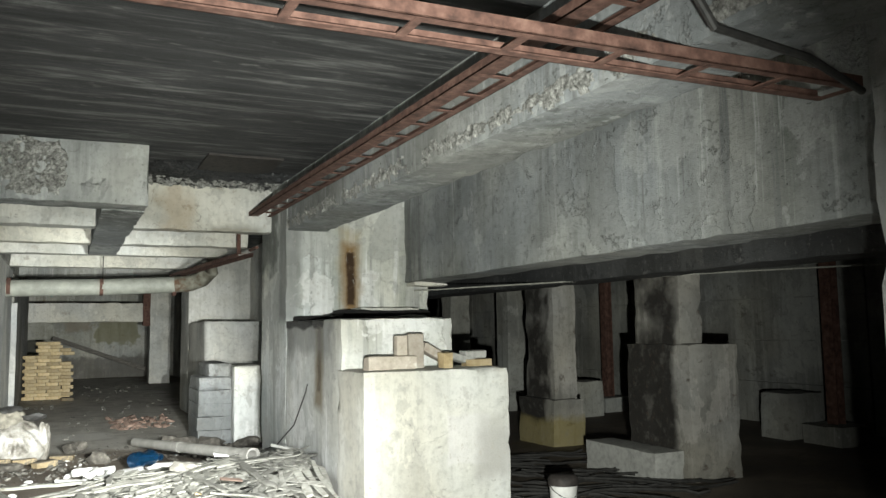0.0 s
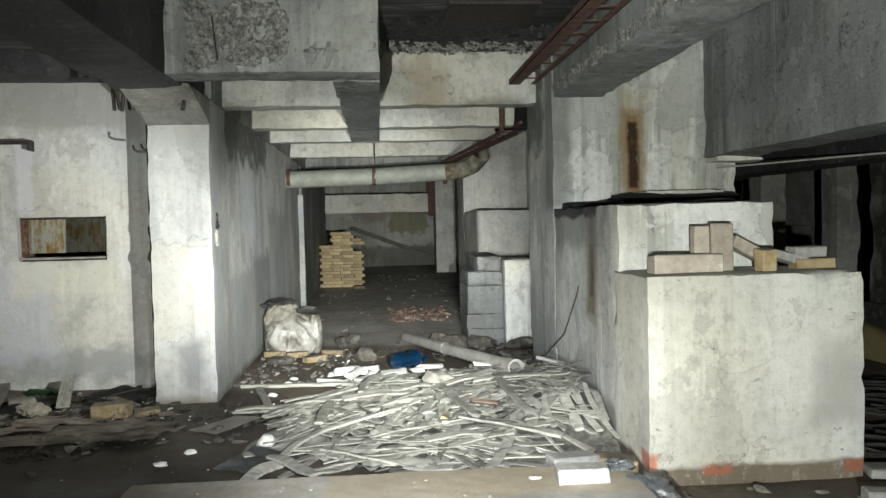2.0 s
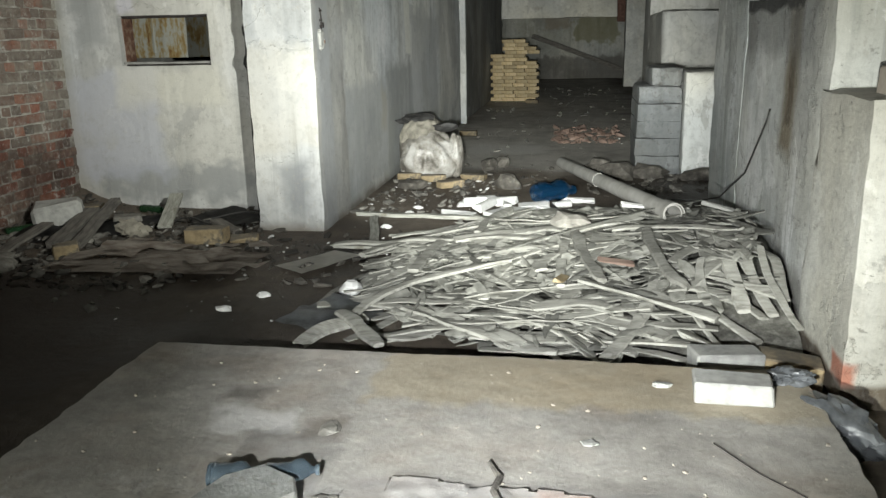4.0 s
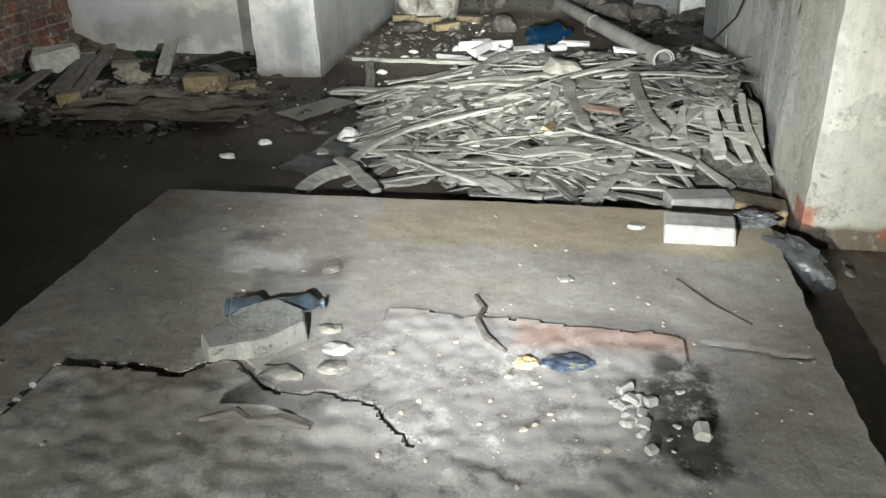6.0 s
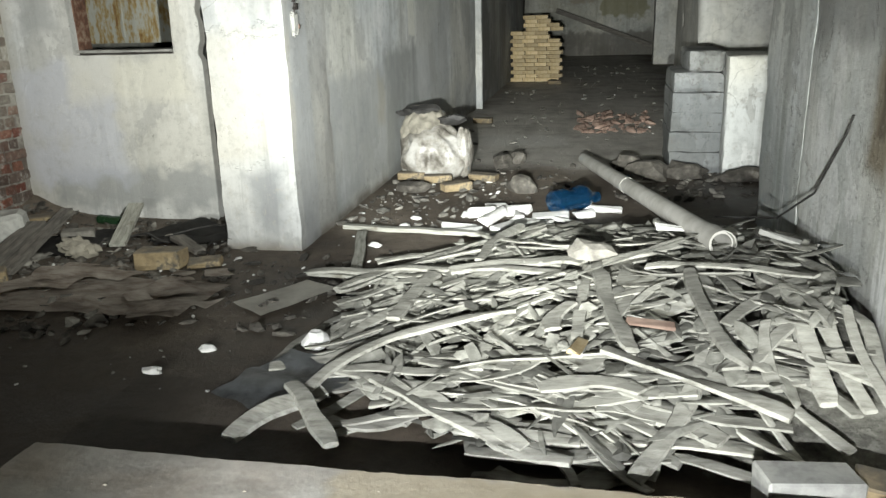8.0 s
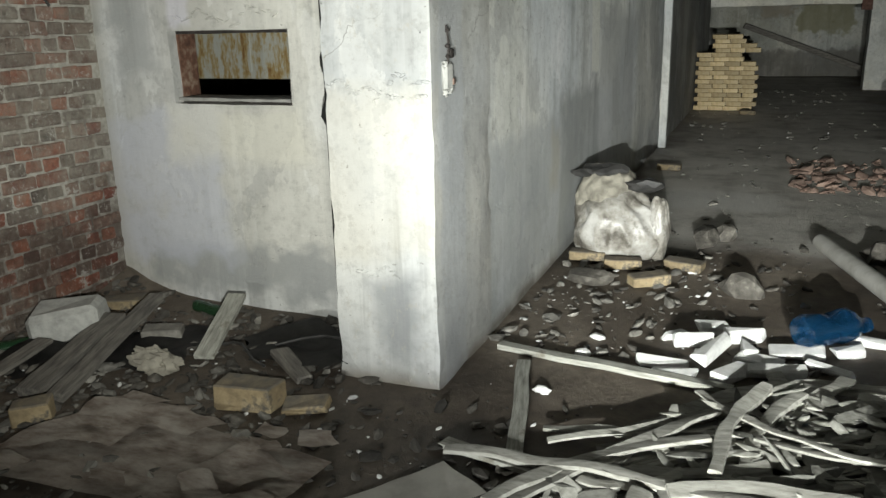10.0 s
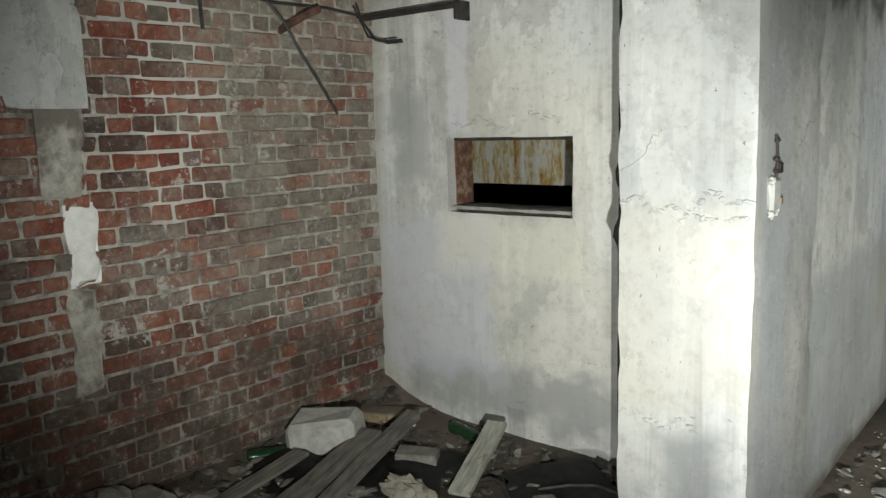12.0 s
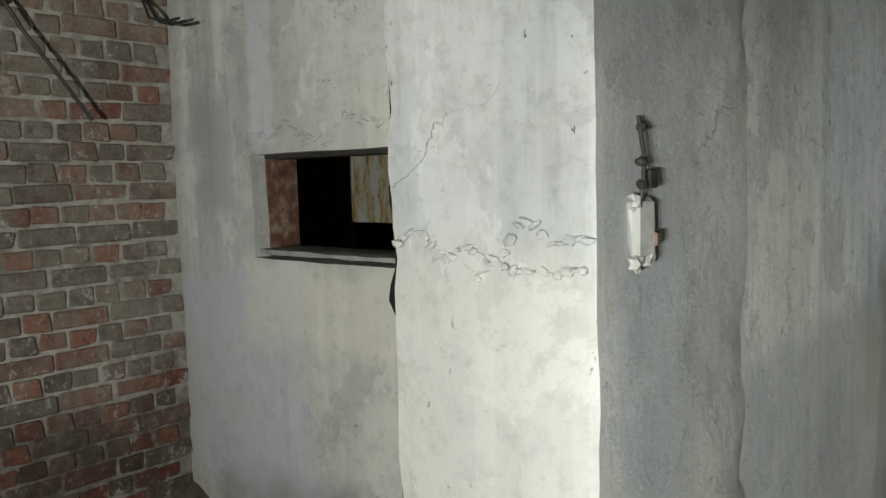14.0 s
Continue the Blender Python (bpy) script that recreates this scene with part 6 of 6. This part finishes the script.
def hollow(bm, p0, p1, r0, r1, sides=20):
    outer = tube(bm, [p0, p1], r0, sides, closed=True)
    inner = tube(bm, [p0, p1], r1, sides, closed=True)
    for k in (0, 1):
        for s in range(sides):
            bm.faces.new((outer[k][s], outer[k][(s + 1) % sides], inner[k][(s + 1) % sides], inner[k][s]))


for name, t0, t1, r in (("tube", 0.0, 1.0, 0.06), ("socket", 0.96, 1.005, 0.072), ("collar", 0.45, 0.475, 0.063)):
    bm = bmesh.new()
    hollow(bm, a + (b - a) * t0, a + (b - a) * t1, r, r - 0.008)
    part(name, bm, PVC, pvc, smooth=50)

# sack against the corridor wall
sack = thing("rubbish_sack", "bulging dirty white sack of rubbish against the corridor wall", "sack")
for name, m, c, size, seed, z in (("sack_body", BAGM, (-0.5, 11.5), (0.38, 0.32, 0.3), 3, 0.2), ("sack_top", RAGM, (-0.62, 11.62), (0.25, 0.28, 0.24), 8, 0.42), ("torn_film", BAGM, (-0.2, 11.42), (0.09, 0.12, 0.26), 12, 0.22)):
    bm = bmesh.new()
    bmesh.ops.create_icosphere(bm, subdivisions=5, radius=1)
    for v in bm.verts:
        p = v.co.copy()
        k = 1.0 + 0.2 * noise.noise(p * 1.3 + Vector((seed, 0, 0))) - 0.17 * abs(noise.noise(Vector((p.x * 3, p.y * 3, p.z * 1.2)) + Vector((0, seed, 0)))) - 0.05 * abs(noise.noise(p * 7 + Vector((seed, seed, 0))))
        v.co = Vector((c[0] + p.x * size[0] * k, c[1] + p.y * size[1] * k, max(z + p.z * size[2] * k, 0.01)))
        v.co.x = max(v.co.x, -0.87)
    part(name, bm, m, sack, smooth=120)
for x, y, z, s in ((-0.6, 11.55, 0.62, 5), (-0.33, 11.5, 0.53, 6), (-0.72, 11.6, 0.6, 7)):
    bm = bmesh.new()
    lump(bm, pose(x, y, z), (0.15, 0.1, 0.05), s, 0.6, 2)
    part("dark_rag", bm, CABLE, sack)

# bucket and cables in the dark on the right
bucket = thing("bucket", "small white enamel bucket with a dark rim", "bucket", pose(3.86, 5.82, 0.0))
bm = bmesh.new()
tube(bm, [(0, 0, 0), (0, 0, 0.1), (0, 0, 0.2), (0, 0, 0.25)], 0.12, 20, taper=[0.86, 0.9, 0.96, 1.0])
part("body", bm, WPAINT, bucket, smooth=50)
bm = bmesh.new()
tube(bm, [(0, 0, 0.25), (0, 0, 0.3), (0, 0, 0.33)], 0.13, 20, taper=[1.0, 1.0, 0.8])
part("rim", bm, DARKIRON, bucket, "dark dented rim", 50)
bm = bmesh.new()
tube(bm, [(0.125 * math.cos(t), 0.02 - 0.13 * math.sin(t), 0.25 - 0.1 * math.sin(t)) for t in [math.pi * k / 8 for k in range(9)]], 0.004, 5)
part("handle", bm, DARKIRON, bucket)
bm = bmesh.new()
rnd = random.Random(71)
for k in range(46):
    x, y, ang = rnd.uniform(3.7, 5.4), rnd.uniform(5.9, 8.8), rnd.gauss(-0.3, 0.45)
    pts, L = [], rnd.uniform(0.7, 2.0)
    for j in range(9):
        t = j / 8 - 0.5
        pts.append((x + L * t * math.cos(ang) + 0.08 * math.sin(7 * t + k), y + L * t * math.sin(ang) + 0.1 * math.cos(6 * t + k), 0.015 + 0.035 * rnd.random() + 0.06 * (k % 3) * 0.3))
    tube(bm, [p for p in pts if p[0] > 3.55], rnd.uniform(0.008, 0.016), 5)
tagged(part("cable_tangle", bm, CABLE), "tangle of dusty black cables on the dark floor", "cables", kind="stuff")
bm = bmesh.new()
tube(bm, [(2.18, 7.75, 1.05), (2.17, 7.78, 0.97), (2.14, 8.1, 0.62), (2.08, 8.6, 0.36), (2.0, 8.95, 0.27), (1.8, 9.0, 0.26)], 0.006, 6)
tagged(part("hanging_wire", bm, CABLE), "thin black wire hanging down the footing", "wire")
bm = bmesh.new()
tube(bm, [(2.0, 8.8, 0.3), (1.6, 8.2, 0.36), (1.1, 7.6, 0.36), (0.7, 7.3, 0.3)], 0.005, 5)
tagged(part("hanging_wire", bm, WOOD), "thin pale wire lying over the scrap heap", "wire")
bm = bmesh.new()
tube(bm, [(3.7, 8.6, 2.02), (6.0, 6.0, 2.1), (8.5, 3.0, 2.15)], 0.008, 5)
tagged(part("slack_cable", bm, WOOD), "thin pale cable stretched across the dark hall", "cable")

# thin broken layer on the footing below the pier, and on the far footing
for x0, x1, y0, y1, z, nm in ((2.35, 3.3, 7.7, 8.6, 1.675, "mortar_layer"), (2.9, 3.3, 7.3, 8.2, 1.7, "mortar_layer"), (2.3, 3.3, 14.8, 16.2, 1.745, "mortar_layer")):
    flat_sheet(nm, "thin broken mortar layer lying on the footing", "mortar", FARC, ((x0, y0, z), (x0, y1, z), (x1, y1, z), (x1, y0, z)), 0.02, int(x0 * 7), 0.03)

# ---- brick stack at the corridor's end ----
stack = thing("brick_stack", "neat stack of yellow bricks, broken down at one side", "brick stack")
bm = bmesh.new()
block(bm, Matrix(), (0.255, 0.125, 0.078), 0.004)
stack_mesh = mesh_of("brick", bm, YBRICK)
rnd = random.Random(17)
for r in range(17):
    wide = 4 if r < 11 else (3 if r < 15 else 2)
    for c in range(wide):
        for d in (0, 1):
            ob = new("brick", stack_mesh)
            ob.parent = stack
            x0 = -0.75 + (0.27 if r >= 13 else 0.0)
            ob.matrix_basis = pose(x0 + 0.262 * c + (0.06 if r % 2 else 0) + rnd.uniform(-0.012, 0.012), 21.55 + 0.14 * d + rnd.uniform(-0.012, 0.012), 0.081 * r, 0, 0, rnd.uniform(-2, 2))

# ---- crumbs and rubble ----
def scatter(name, label, mat, areas, seed, lo, hi):
    bm = bmesh.new()
    rnd = random.Random(seed)
    k = 0
    for x0, x1, y0, y1, n in areas:
        for _ in range(n):
            x, y = rnd.uniform(x0, x1), rnd.uniform(y0, y1)
            s = lo + (hi - lo) * rnd.random() ** 3
            lump(bm, pose(x, y, floor_height(x, y) + s * 0.15, rnd.uniform(-30, 30), rnd.uniform(-30, 30), rnd.uniform(0, 360)), (s, s * rnd.uniform(0.4, 0.9), s * rnd.uniform(0.2, 0.5)), k, 0.5, 1)
            k += 1
    return tagged(part(name, bm, mat), label, "rubble", kind="stuff")


scatter("rubble", "grey mortar crumbs strewn over the earth floor", STONE, ((-3.38, -1.5, 7.3, 9.45, 420), (-0.85, 0.3, 9.5, 11.6, 240), (-0.8, 2.1, 12.0, 20.0, 150), (-2.6, -0.9, 6.8, 8.2, 40), (2.3, 5.5, 4.9, 6.0, 80), (-0.8, 2.0, 20.0, 26.0, 140), (1.3, 2.1, 10.6, 11.7, 90), (-3.3, -2.4, 7.4, 8.6, 140)), 3, 0.008, 0.07)
scatter("rubble", "dark earth clods and grit in the recess", CLOD, ((-3.4, -1.45, 7.2, 9.48, 1500), (-1.5, -0.2, 7.4, 8.85, 260), (-0.85, 0.9, 9.4, 12.2, 260), (1.2, 2.15, 10.4, 11.75, 160), (2.2, 2.6, 10.2, 11.6, 60)), 8, 0.006, 0.06)
scatter("rubble", "white plaster crumbs strewn over the earth floor", CHALK, ((-0.85, 0.3, 9.6, 11.5, 60), (-3.2, -1.0, 7.5, 9.4, 60), (-0.6, 2.0, 12.5, 21.0, 25), (-1.5, 0.2, 6.3, 9.3, 36)), 4, 0.005, 0.03)
scatter("rubble", "heap of broken brick shards in the corridor", SHARD, ((0.75, 1.75, 14.2, 16.2, 170),), 5, 0.02, 0.12)
bm = bmesh.new()
rnd = random.Random(6)
for k in range(420):
    x, y = rnd.uniform(-0.78, 1.95), rnd.uniform(3.6, 6.0)
    s = 0.002 + 0.011 * rnd.random() ** 5
    lump(bm, pose(x, y, slab_height(x, y) + s * 0.1, 0, 0, rnd.uniform(0, 360)), (s, s * 0.7, s * 0.4), k, 0.5, 1)
for k in range(130):
    x, y = rnd.gauss(1.0, 0.3), rnd.gauss(4.6, 0.2)
    if 0.5 < x < 1.9 and 4.0 < y < 5.2:
        s = 0.003 + 0.014 * rnd.random() ** 4
        lump(bm, pose(x, y, slab_height(x, y) + s * 0.1, 0, 0, rnd.uniform(0, 360)), (s, s * 0.7, s * 0.5), k, 0.5, 1)
tagged(part("slab_crumbs", bm, PALEB), "white and grey crumbs strewn over the slab", "rubble", kind="stuff")

# ---- bricks of the west wall ----
rnd = random.Random(23)


def wall_brick(w, seed):
    bm = bmesh.new()
    block(bm, Matrix.Translation((0, 0, -0.0355)), (0.05, w, 0.073), 0.007, 0.0075)
    return bm


variants = {}
for kind, w in (("s", 0.224), ("h", 0.107)):
    for red in (0, 1):
        variants[kind, red] = [mesh_of("brick", wall_brick(w, j), BRICK_RED if red else BRICK_OLD) for j in range(4)]
rest = {0: bmesh.new(), 1: bmesh.new()}
placed = 0
for row in range(37):
    z = 0.035 + 0.0856 * row
    kind = "h" if row % 2 else "s"
    w = 0.238 if kind == "s" else 0.119
    y = 9.5 - (0.0 if kind == "s" else 0.06) - w / 2
    while y > 6.95:
        if row % 2 == 0:
            kind = "h" if rnd.random() < 0.3 else "s"
            w2 = 0.238 if kind == "s" else 0.119
            y, w = y + w / 2 - w2 / 2, w2
        red = 0.04
        if 7.76 < y < 8.32 and 1.4 < z < 2.5:
            red = 0.5
        elif y < 7.55:
            red = 0.65
        elif z < 0.5 or (z < 1.2 and 7.9 < y < 9.4):
            red = 0.09
        r = 1 if rnd.random() < red else 0
        m = pose(-3.444 + rnd.uniform(-0.003, 0.004), y + rnd.uniform(-0.004, 0.004), z + rnd.uniform(-0.003, 0.003), rnd.uniform(-1, 1), rnd.uniform(-1.2, 1.2), rnd.uniform(-1, 1))
        if y > 7.45 and 0.25 < z < 2.35 and placed < 300:
            ob = new("brick", rnd.choice(variants[kind, r]))
            ob.parent = wall_west
            ob.matrix_basis = m
            placed += 1
        else:
            me = rnd.choice(variants[kind, r])
            tmp = rest[r]
            base = len(tmp.verts)
            vs = [tmp.verts.new(m @ v.co) for v in me.vertices]
            for p in me.polygons:
                tmp.faces.new([vs[k] for k in p.vertices])
        y -= w
for r, m in ((0, BRICK_OLD), (1, BRICK_RED)):
    tagged(part("brickwork", rest[r], m, wall_west), kind="stuff")
# plaster patches over the brickwork
for y0, y1, z0, z1, m in ((7.3, 7.69, 1.9, 3.2, WHITE), (7.44, 7.66, 1.5, 1.91, MORTAR), (7.52, 7.69, 1.1, 1.5, CHALK), (7.5, 7.66, 0.62, 1.12, MORTAR)):
    rough_box("plaster_patch", -3.43, -3.402, y0, y1, z0, z1, m, 0.045, 0.006, 0.04, wall_west, "rough patch of plaster over the bricks")
